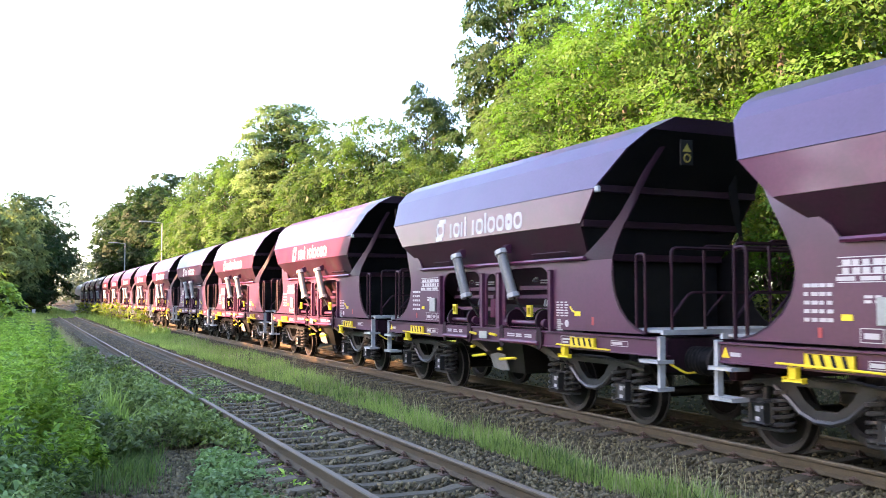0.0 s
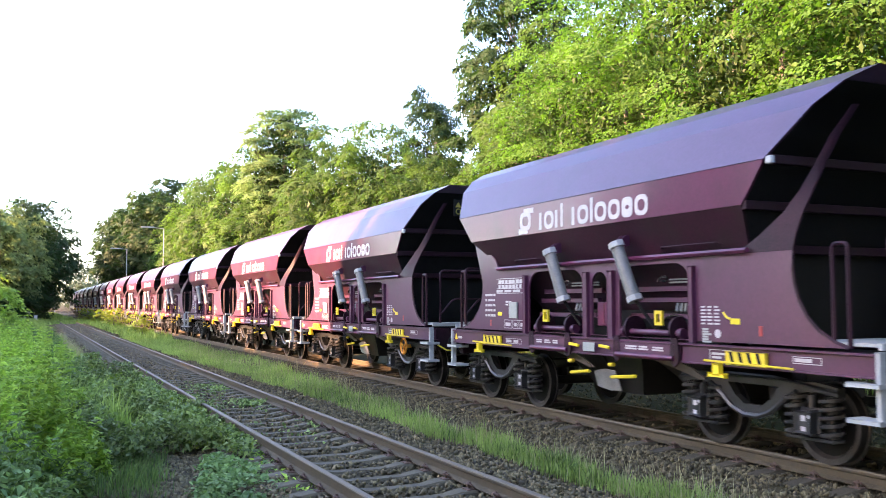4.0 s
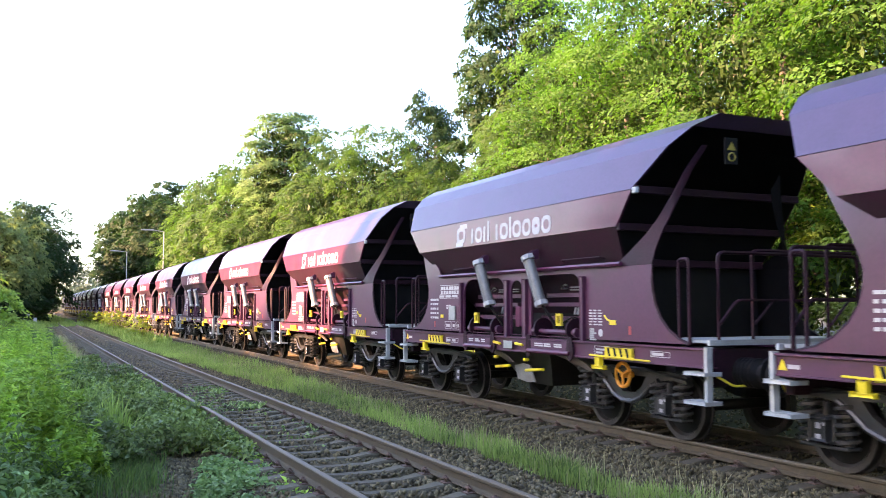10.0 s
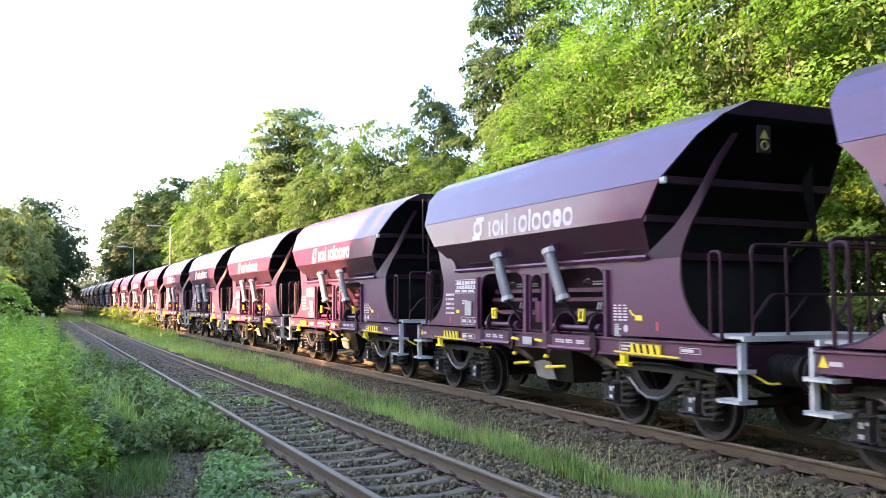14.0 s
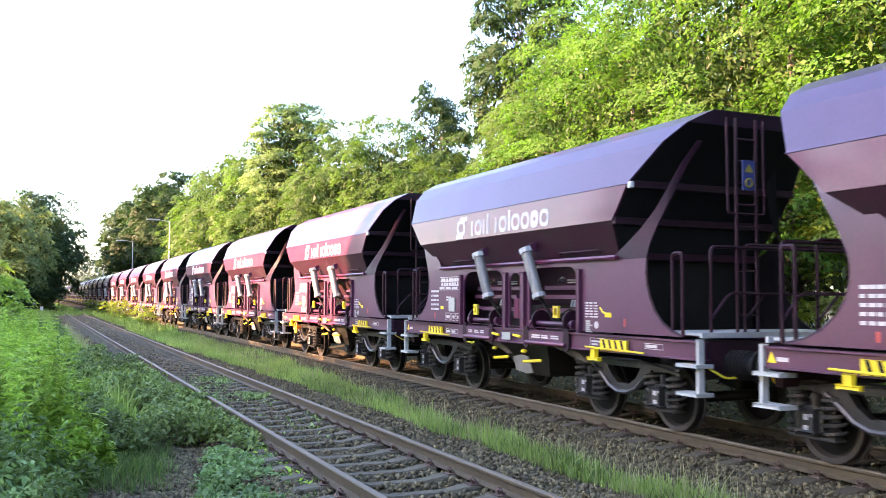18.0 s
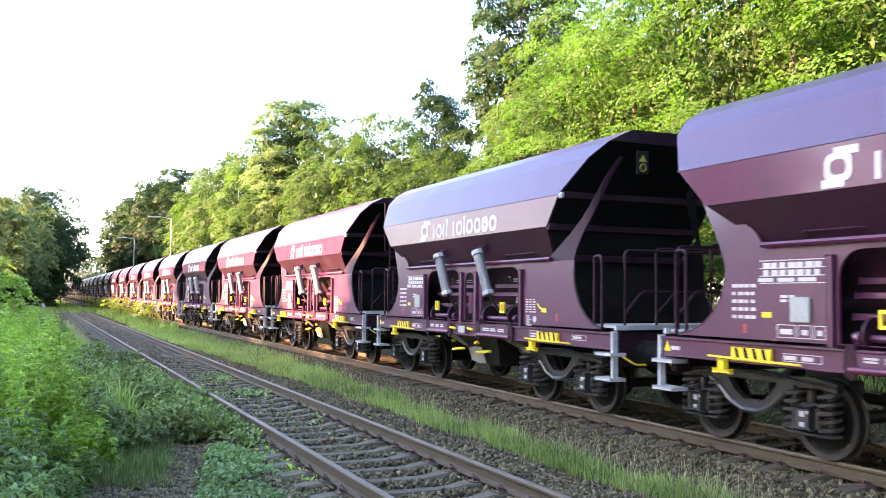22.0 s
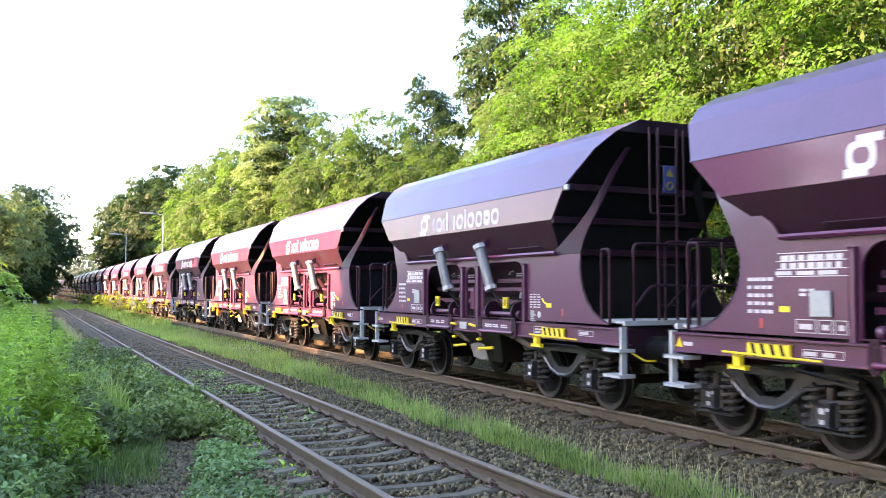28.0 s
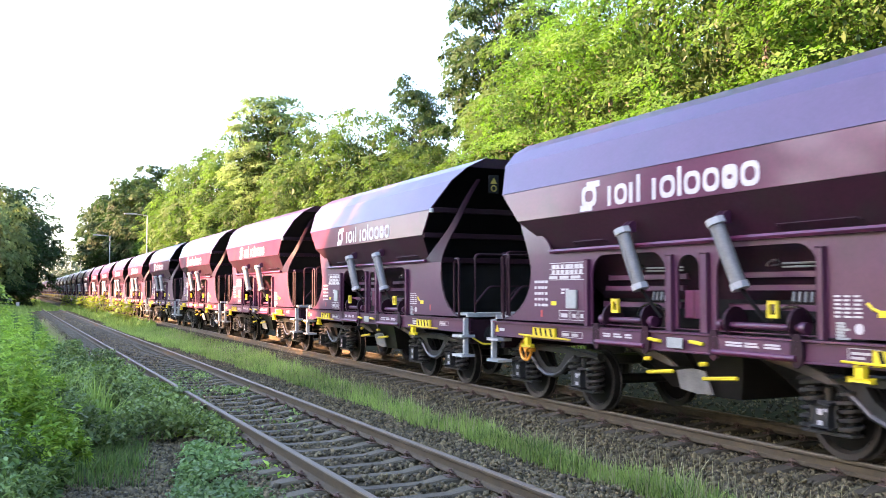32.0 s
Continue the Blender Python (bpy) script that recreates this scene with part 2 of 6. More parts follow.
LEAF_M = leafy("leaf_maple", (0.034, 0.077, 0.017), (0.047, 0.096, 0.022), 0.47, spread=0.3, rough=0.6)
LEAF_CORE_SHADE = leafy("inner_leaf", (0.018, 0.042, 0.010), (0.034, 0.066, 0.015), 0.1)
# far left trees: sunlight and haze on them are put into this pale leaf
LEAF_P = leafy("leaf_pale", (0.100, 0.152, 0.056), (0.130, 0.188, 0.070), 0.42, rough=0.6)
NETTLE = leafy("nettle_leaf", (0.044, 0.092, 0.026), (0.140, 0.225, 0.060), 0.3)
LEAF_B = leafy("leaf_deep", (0.034, 0.078, 0.02), (0.068, 0.122, 0.032), 0.24)
LEAF_C = leafy("leaf_olive", (0.078, 0.142, 0.050), (0.104, 0.180, 0.062), 0.45, rough=0.6)
LEAF_Y = leafy("leaf_yellow", (0.12, 0.20, 0.03), (0.19, 0.27, 0.045), 0.35)
# weeds: low sun that doesn't reach the verge is put into this bright colour
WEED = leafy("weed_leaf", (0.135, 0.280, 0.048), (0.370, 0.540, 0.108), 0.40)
BRAMBLE = leafy("bramble_leaf", (0.058, 0.108, 0.030), (0.225, 0.320, 0.100), 0.28, rough=0.42)
BROADLEAF = leafy("broad_leaf", (0.080, 0.165, 0.055), (0.190, 0.310, 0.105), 0.3, rough=0.42)
GRASS = leafy("grass_blade", (0.120, 0.215, 0.050), (0.250, 0.360, 0.100), 0.38)
GRASS_PALE = leafy("pale_grass_blade", (0.19, 0.30, 0.075), (0.31, 0.42, 0.130), 0.42)
GRASS_DRY = leafy("dry_grass", (0.26, 0.25, 0.12), (0.38, 0.36, 0.20), 0.3)
# far wood: the haze of distance is put into this leaf colour
HAZED_LEAF = leafy("far_leaf", (0.042, 0.072, 0.044), (0.07, 0.10, 0.058), 0.2)
LEAF_DARK = leafy("leaf_dark", (0.014, 0.040, 0.011), (0.022, 0.054, 0.016), 0.35, rough=0.6)
for m in (BLACK, PAINT_DULL, PAINT_SLOPE, TREAD, LEAF_CORE_SHADE, BED, SOIL):
    m.node_tree.nodes["Principled BSDF"].inputs["Specular IOR Level"].default_value = 0.15


# ---- builders ----
def mesh_of(name, verts, faces, material, smooth=False):
    me = bpy.data.meshes.new(name)
    me.from_pydata(verts, [], faces)
    me.materials.append(material)
    if smooth:
        me.polygons.foreach_set("use_smooth", [True] * len(me.polygons))
    me.update()
    return me


def flat_mesh(name, pts, per, material, facing=None):
    """A mesh of loose pieces from an array (pieces, corners, 3) whose faces are each `per` corners long; facing gives them soft normals."""
    pts = np.asarray(pts, dtype=np.float32)
    n = pts.shape[0] * pts.shape[1]
    me = bpy.data.meshes.new(name)
    me.vertices.add(n)
    me.vertices.foreach_set("co", pts.reshape(-1))
    me.loops.add(n)
    me.loops.foreach_set("vertex_index", np.arange(n, dtype=np.int32))
    me.polygons.add(n // per)
    me.polygons.foreach_set("loop_start", np.arange(0, n, per, dtype=np.int32))
    me.polygons.foreach_set("loop_total", np.full(n // per, per, dtype=np.int32))
    me.materials.append(material)
    me.update(calc_edges=True)
    if facing is not None:
        me.polygons.foreach_set("use_smooth", np.ones(n // per, dtype=bool))
        me.normals_split_custom_set(np.repeat(facing, per, axis=0).tolist())
    return me


def part(name, bm, material, parent=None, label=""):
    """Links a bmesh as one mesh object, under a thing or a part."""
    me = bpy.data.meshes.new(name)
    bmesh.ops.recalc_face_normals(bm, faces=bm.faces)
    bm.to_mesh(me)
    bm.free()
    me.materials.append(material)
    ob = new(name, me)
    ob.parent = parent
    if label:
        ob["label"] = label
    return ob


def box(bm, x0, x1, y0, y1, z0, z1, bevel=0.0):
    r = bmesh.ops.create_cube(bm, size=1)
    vs = r["verts"]
    for v in vs:
        v.co = Vector(((x0 + x1) / 2 + v.co.x * (x1 - x0), (y0 + y1) / 2 + v.co.y * (y1 - y0), (z0 + z1) / 2 + v.co.z * (z1 - z0)))
    if bevel:
        es = list({e for v in vs for e in v.link_edges})
        bmesh.ops.bevel(bm, geom=es, offset=bevel, segments=1, affect="EDGES")
    return bm


def rod(bm, a, b, r, seg=8, r2=None):
    a, b = Vector(a), Vector(b)
    d = b - a
    m = Matrix.Translation((a + b) / 2) @ d.to_track_quat("Z", "Y").to_matrix().to_4x4()
    bmesh.ops.create_cone(bm, cap_ends=True, segments=seg, radius1=r, radius2=r if r2 is None else r2, depth=d.length, matrix=m)
    return bm


def tube(bm, pts, r, seg=6):
    """A bent round bar through the points."""
    pts = [Vector(p) for p in pts]
    rings = []
    for i, p in enumerate(pts):
        d = (pts[min(i + 1, len(pts) - 1)] - pts[max(i - 1, 0)]).normalized()
        q = d.to_track_quat("Z", "Y")
        rings.append([bm.verts.new(p + q @ Vector((r * math.cos(2 * math.pi * k / seg), r * math.sin(2 * math.pi * k / seg), 0))) for k in range(seg)])
    for a, b in zip(rings, rings[1:]):
        for k in range(seg):
            bm.faces.new((a[k], a[(k + 1) % seg], b[(k + 1) % seg], b[k]))
    bm.faces.new(rings[0][::-1])
    bm.faces.new(rings[-1])
    return bm


def rounded(pts, r, n=4):
    """A path with its corners rounded off."""
    pts = [Vector(p) for p in pts]
    out = [pts[0]]
    for a, b, c in zip(pts, pts[1:], pts[2:]):
        u, v = (a - b).normalized(), (c - b).normalized()
        for i in range(n + 1):
            t = i / n
            out.append((b + u * r) * (1 - t) ** 2 + b * 2 * t * (1 - t) + (b + v * r) * t * t)
    return out + [pts[-1]]


def slab(bm, outline, holes, to3d, thick):
    """A plate cut from an outline with holes, both in 2D; to3d lifts (u, v, depth) into space."""
    edges = []
    front = []
    for loop in [outline, *holes]:
        vs = [bm.verts.new((u, v, 0)) for u, v in loop]
        front += vs
        edges += [bm.edges.new((vs[i], vs[(i + 1) % len(vs)])) for i in range(len(vs))]
    bmesh.ops.triangle_fill(bm, edges=edges, use_beauty=True, use_dissolve=False)
    ext = bmesh.ops.extrude_face_region(bm, geom=list(bm.faces))
    back = {v for v in ext["geom"] if isinstance(v, bmesh.types.BMVert)}
    for v in bm.verts:
        v.co = Vector(to3d(v.co.x, v.co.y, thick if v in back else 0.0))
    return bm


def lathe(bm, profile, seg, axis_to3d):
    """Turns (radius, along) round an axis."""
    rings = []
    for r, a in profile:
        rings.append([bm.verts.new(axis_to3d(r * math.cos(2 * math.pi * k / seg), r * math.sin(2 * math.pi * k / seg), a)) for k in range(seg)])
    for p, q in zip(rings, rings[1:]):
        for k in range(seg):
            bm.faces.new((p[k], p[(k + 1) % seg], q[(k + 1) % seg], q[k]))
    bm.faces.new(rings[0])
    bm.faces.new(rings[-1][::-1])
    return bm


def smooth(ob, angle=40):
    me = ob.data
    me.polygons.foreach_set("use_smooth", [True] * len(me.polygons))
    me.set_sharp_from_angle(angle=radians(angle))
    return ob


# ---- ground and tracks ----
TRACK_Y0, TRACK_Y1 = -310.0, 640.0


def ground_z(x, y):
    """Height of the soil: the beds' shoulders, a shallow trough between the tracks, a bank on the left."""
    z = -0.33 - 0.10 * math.exp(-((x - 2.9) / 0.7) ** 2)
    if x < -2.2:
        z += min(0.35, (-2.2 - x) * 0.10)
    if x > 7.4:
        z += min(0.5, (x - 7.4) * 0.12)
    return z + 0.03 * noise.noise((x * 0.8, y * 0.5, 0.0))


def ground():
    xs = [-900, -300, -120, -60, -30, -18] + [-12 + 0.5 * i for i in range(57)] + [18, 22, 28, 36, 50, 80, 160, 400, 1200]
    ys = [-700, -330, -200, -100, -50, -20] + [-10 + 0.8 * i for i in range(90)] + [64, 70, 80, 92, 110, 135, 170, 220, 300, 420, 640, 1100, 3500]
    verts = [(x, y, ground_z(x, y)) for y in ys for x in xs]
    w = len(xs)
    faces = [(j * w + i, j * w + i + 1, (j + 1) * w + i + 1, (j + 1) * w + i) for j in range(len(ys) - 1) for i in range(w - 1)]
    return tagged(new("ground", mesh_of("ground", verts, faces, SOIL, True)), "dark soil and leaf litter under grass and weeds", "ground", kind="structure")


ground()


def bed(name, cx, top, y0, y1, half=1.35, foot=2.15, centre=None):
    """A ballast bed: a long low heap of crushed stone with an uneven surface."""
    xs = [-foot, -(foot + half) / 2, -half, -1.0, -0.5, 0, 0.5, 1.0, half, (foot + half) / 2, foot]
    ys = [y0, y0 / 2, -30] + [-10 + 0.5 * i for i in range(121)] + [55, 62, 72, 90, 105, 112, 120, 128, 136, 144, 152, 160, 168] + ([260, 400, y1] if y1 > 300 else [y1])
    verts, faces = [], []
    for y in ys:
        for x in xs:
            e = max(0.0, (abs(x) - half) / (foot - half))
            verts.append(((centre(y) if centre else cx) + x + 0.05 * noise.noise((x * 3, y, 4.0)), y, top - 0.34 * e + 0.022 * noise.noise((x * 5, y * 5, cx))))
    w = len(xs)
    faces = [(j * w + i, j * w + i + 1, (j + 1) * w + i + 1, (j + 1) * w + i) for j in range(len(ys) - 1) for i in range(w - 1)]
    return tagged(new(name, mesh_of(name, verts, faces, BED)), "grey crushed-stone ballast bed under the rails", "track bed", kind="structure")



RAIL_PROFILE = ((-0.0365, -0.012), (-0.030, 0.0), (0.030, 0.0), (0.0365, -0.012), (0.0355, -0.038), (0.010, -0.055), (0.008, -0.125),
                (0.035, -0.142), (0.075, -0.152), (0.075, -0.162), (-0.075, -0.162), (-0.075, -0.152), (-0.035, -0.142), (-0.008, -0.125), (-0.010, -0.055), (-0.0355, -0.038))


def siding_x(y):
    """The left track keeps straight, then swings over to the train's track far ahead."""
    t = min(1.0, max(0.0, (y - 105.0) / 70.0))
    return TRACK_X * (3 * t * t - 2 * t ** 3) * 0.97


bed("track_bed_1", 0.0, -0.224, TRACK_Y0, 172.0, centre=siding_x)
bed("track_bed_2", TRACK_X, -0.232, TRACK_Y0, TRACK_Y1)


def rail(name, off, ys, centre):
    verts, faces, mats = [], [], []
    n = len(RAIL_PROFILE)
    for y in ys:
        verts += [(centre(y) + off + px, y, pz) for px, pz in RAIL_PROFILE]
    for j in range(len(ys) - 1):
        for i in range(n):
            faces.append((j * n + i, j * n + (i + 1) % n, (j + 1) * n + (i + 1) % n, (j + 1) * n + i))
            mats.append(1 if i in (0, 1, 2) else 0)
    faces += [tuple(range(n)), tuple(range((len(ys) - 1) * n, len(ys) * n))[::-1]]
    me = mesh_of(name, verts, faces, RAIL_SIDE)
    me.materials.append(RAIL_TOP)
    me.polygons.foreach_set("material_index", mats + [0, 0])
    return tagged(new(name, me), "rust-brown steel rail with a worn bright head", "rail", "rails", "structure")


STRAIGHT = [TRACK_Y0, -150, -40, -5, 5, 15, 25, 40, 60, 85, 105, 140, 200, 320, 480, TRACK_Y1]
SWING = [TRACK_Y0, -150, -40, -5, 5, 15, 25, 40, 60, 85, 105] + [109 + 4 * i for i in range(17)]
rail("rail_1", -GAUGE, SWING, siding_x)
rail("rail_2", GAUGE, SWING, siding_x)
rail("rail_3", -GAUGE, STRAIGHT, lambda y: TRACK_X)
rail("rail_4", GAUGE, STRAIGHT, lambda y: TRACK_X)


def sleeper_mesh(name, dip, mat):
    """A concrete sleeper, waisted in the middle and raised under the rails."""
    xs = (-1.30, -1.22, -0.98, -0.75, -0.52, -0.32, -0.1, 0.1, 0.32, 0.52, 0.75, 0.98, 1.22, 1.30)
    verts, faces = [], []
    for x in xs:
        a = abs(x)
        h = (-0.168 if 0.5 < a < 1.0 else -0.168 - dip) if a < 1.0 else -0.168 - 0.035 * (a - 0.98) / 0.3
        if 0.3 < a <= 0.52:
            h = -0.168 - dip * (0.52 - a) / 0.2
        w = 0.13 if a > 0.4 else 0.105
        verts += [(x, -w, -0.36), (x, -w * 0.86, h - 0.02), (x, -w * 0.72, h), (x, w * 0.72, h), (x, w * 0.86, h - 0.02), (x, w, -0.36)]
    for j in range(len(xs) - 1):
        for i in range(5):
            faces.append((j * 6 + i, (j + 1) * 6 + i, (j + 1) * 6 + i + 1, j * 6 + i + 1))
    e = (len(xs) - 1) * 6
    faces += [(0, 1, 2, 3, 4, 5), (e + 5, e + 4, e + 3, e + 2, e + 1, e)]
    return mesh_of(name, verts, faces, mat)


def fastening_mesh():
    """Base plate, two clamps and their bolts for one rail, at the rail's centre."""
    bm = bmesh.new()
    box(bm, -0.17, 0.17, -0.075, 0.075, -0.170, -0.158)
    for s in (-1, 1):
        tube(bm, rounded([(s * 0.075, -0.055, -0.15), (s * 0.125, -0.06, -0.115), (s * 0.13, 0.0, -0.10), (s * 0.125, 0.06, -0.115), (s * 0.075, 0.055, -0.15)], 0.02, 2), 0.011, 5)
        rod(bm, (s * 0.115, 0, -0.16), (s * 0.115, 0, -0.085), 0.017, 6)
        box(bm, s * 0.115 - 0.03, s * 0.115 + 0.03, -0.03, 0.03, -0.12, -0.108)
    me = bpy.data.meshes.new("fastening")
    bm.to_mesh(me)
    bm.free()
    me.materials.append(RUST)
    return me


SLEEPER_A = sleeper_mesh("sleeper", 0.035, CONCRETE)
SLEEPER_B = sleeper_mesh("sleeper", 0.02, TIMBER)
FASTENING = fastening_mesh()


def lay_sleepers(base, cx, y0, y1, step, mesh, fast_to):
    """Single sleepers near the camera, each a part of its track bed, with the rail fastenings on them."""
    y, k = y0, 0
    while y < y1:
        s = new("sleeper", mesh)
        s.parent = bpy.data.objects[base]
        s.matrix_basis = pose(cx + random.uniform(-0.015, 0.015), y, random.uniform(-0.006, 0.0), 0, 0, random.uniform(-0.5, 0.5))
        if y < fast_to:
            for side in (-1, 1):
                f = new("fastening", FASTENING)
                f.parent = s
                f.matrix_basis = pose(side * GAUGE, 0, 0.002)
        y += step
        k += 1


def far_sleepers(name, cx, spans, step, mesh, base):
    """The sleepers farther off, joined."""
    co = np.array([v.co[:] for v in mesh.vertices])
    fs = [tuple(p.vertices) for p in mesh.polygons]
    verts, faces = [], []
    for a, b in spans:
        for y in np.arange(a, b, step):
            o = len(verts)
            x = cx(y)
            verts += [(vx + x, vy + y, vz) for vx, vy, vz in co]
            faces += [tuple(i + o for i in f) for f in fs]
    ob = new(name, mesh_of(name, verts, faces, mesh.materials[0]))
    ob.parent = bpy.data.objects[base]
    return tagged(ob, kind="stuff")


lay_sleepers("track_bed_1", 0.0, 4.1, 52.0, 0.60, SLEEPER_A, 17.0)
lay_sleepers("track_bed_2", TRACK_X, 2.2, 51.0, 0.615, SLEEPER_B, 17.0)
far_sleepers("far_sleepers", siding_x, ((52.1, 150), (-60, 4.0)), 0.60, SLEEPER_A, "track_bed_1")
far_sleepers("far_sleepers", lambda y: TRACK_X, ((51.4, 330), (-60, 2.0)), 0.615, SLEEPER_B, "track_bed_2")


# ---- the train ----
# A wagon stands with its middle at the origin; +y is the way it goes, -x the side towards the camera.
HULL = (  # half width, rear end, front end, height
    (0.62, -1.75, 1.65, 1.10), (0.95, -2.45, 2.35, 1.85), (1.30, -3.16, 3.02, 2.48), (1.55, -3.32, 3.75, 2.98), (1.545, -3.68, 4.27, 3.47),
    (1.30, -4.18, 4.60, 4.02), (1.08, -4.42, 4.66, 4.26), (0.80, -4.64, 4.68, 4.42))


def stack(bm, levels, cap=True):
    rings = [[bm.verts.new((sx * w, y, z)) for sx, y in ((-1, a), (1, a), (1, b), (-1, b))] for w, a, b, z in levels]
    for p, q in zip(rings, rings[1:]):
        for k in range(4):
            bm.faces.new((p[k], p[(k + 1) % 4], q[(k + 1) % 4], q[k]))
    if cap:
        bm.faces.new(rings[0][::-1])
        bm.faces.new(rings[-1])
    return bm


def arch(y0, y1, z0, z1, r):
    """An upright opening with rounded upper corners."""
    pts = [(y0, z0), (y1, z0)]
    for i in range(7):
        a = math.pi / 2 * i / 6
        pts.append((y1 - r + r * math.cos(a), z1 - r + r * math.sin(a)))
    for i in range(7):
        a = math.pi / 2 * i / 6
        pts.append((y0 + r - r * math.sin(a), z1 - r + r * math.cos(a)))
    return pts


REAR_EDGE = ((-4.67, 1.36), (-4.48, 1.42), (-4.28, 1.53), (-4.12, 1.68), (-4.01, 1.86), (-3.95, 2.05), (-3.93, 2.22), (-3.95, 2.42))
FRONT_EDGE = ((3.63, 2.42), (3.56, 2.22), (3.57, 2.05), (3.63, 1.86), (3.76, 1.68), (3.95, 1.53), (4.19, 1.42), (4.47, 1.36))
REAR_ARM = ((-3.95, -3.08, 1.42, 2.42, 1.42), (-3.96, -3.46, 1.37, 2.62, 1.42), (-3.96, -3.76, 1.26, 2.85, 1.36), (-3.99, -3.88, 1.13, 3.1, 1.22), (-4.05, -3.98, 1.00, 3.4, 1.08), (-4.14, -4.09, 0.88, 3.72, 0.95), (-4.30, -4.27, 0.74, 4.05, 0.80))
FRONT_ARM = ((3.63, 2.90, 1.42, 2.42, 1.42), (3.73, 3.05, 1.415, 2.62, 1.42), (3.90, 3.40, 1.38, 2.85, 1.42), (4.08, 3.72, 1.33, 3.10, 1.38), (4.26, 4.00, 1.26, 3.40, 1.32), (4.42, 4.25, 1.15, 3.72, 1.18), (4.56, 4.44, 1.00, 4.05, 1.02))


def arm_mesh(bm, rows, s):
    a = [[bm.verts.new((s * (x + t), y, z)) for y, x, z, t in ((o, w, z, 0), (i, wi, z, 0), (i, wi, z, -0.03), (o, w, z, -0.03))] for o, i, w, z, wi in rows]
    for p, q in zip(a, a[1:]):
        for k in range(4):
            bm.faces.new((p[k], p[(k + 1) % 4], q[(k + 1) % 4], q[k]))
    bm.faces.new(a[0])
    bm.faces.new(a[-1][::-1])
    return bm


def wheel_profile():
    return ((0.03, -0.070), (0.10, -0.070), (0.12, -0.02), (0.36, -0.012), (0.395, -0.066), (0.460, -0.064), (0.462, 0.045), (0.488, 0.052), (0.488, 0.072), (0.40, 0.07), (0.37, 0.02), (0.12, 0.03), (0.10, 0.09), (0.03, 0.09))


def wheelset(parent, y):
    ws = part("wheelset", rod(bmesh.new(), (-0.78, 0, 0), (0.78, 0, 0), 0.08, 12), TREAD, parent)
    ws.matrix_basis = pose(0, y, 0.46)
    for s in (-1, 1):
        w = smooth(part("wheel", lathe(bmesh.new(), wheel_profile(), 26, lambda u, v, a, s=s: (s * (0.755 - a), u, v)), TREAD, None))
        w.data.materials.append(RIM)
        w.data.polygons.foreach_set("material_index", [1 if abs(p.center.yz.length - 0.43) < 0.06 and abs(p.normal.x) > 0.5 else 0 for p in w.data.polygons])
        # axle and wheels turn as one piece
        bm = bmesh.new()
        bm.from_mesh(ws.data)
        n = len(bm.faces)
        bm.from_mesh(w.data)
        bm.faces.ensure_lookup_table()
        for f in bm.faces[n:]:
            f.smooth = True
        bm.to_mesh(ws.data)
        bm.free()
        bpy.data.objects.remove(w)
    if len(ws.data.materials) < 2:
        ws.data.materials.append(RIM)
    ws.data.set_sharp_from_angle(angle=radians(40))
    return ws


def spring(bm, x, y, z0, z1, r, turns=5):
    rod(bm, (x, y, z0), (x, y, z1), r * 0.55, 8)
    pts = [(x + r * math.cos(a), y + r * math.sin(a), z0 + (z1 - z0) * i / (turns * 8)) for i in range(turns * 8 + 1) for a in [2 * math.pi * i / 8]]
    return tube(bm, pts, 0.031, 5)


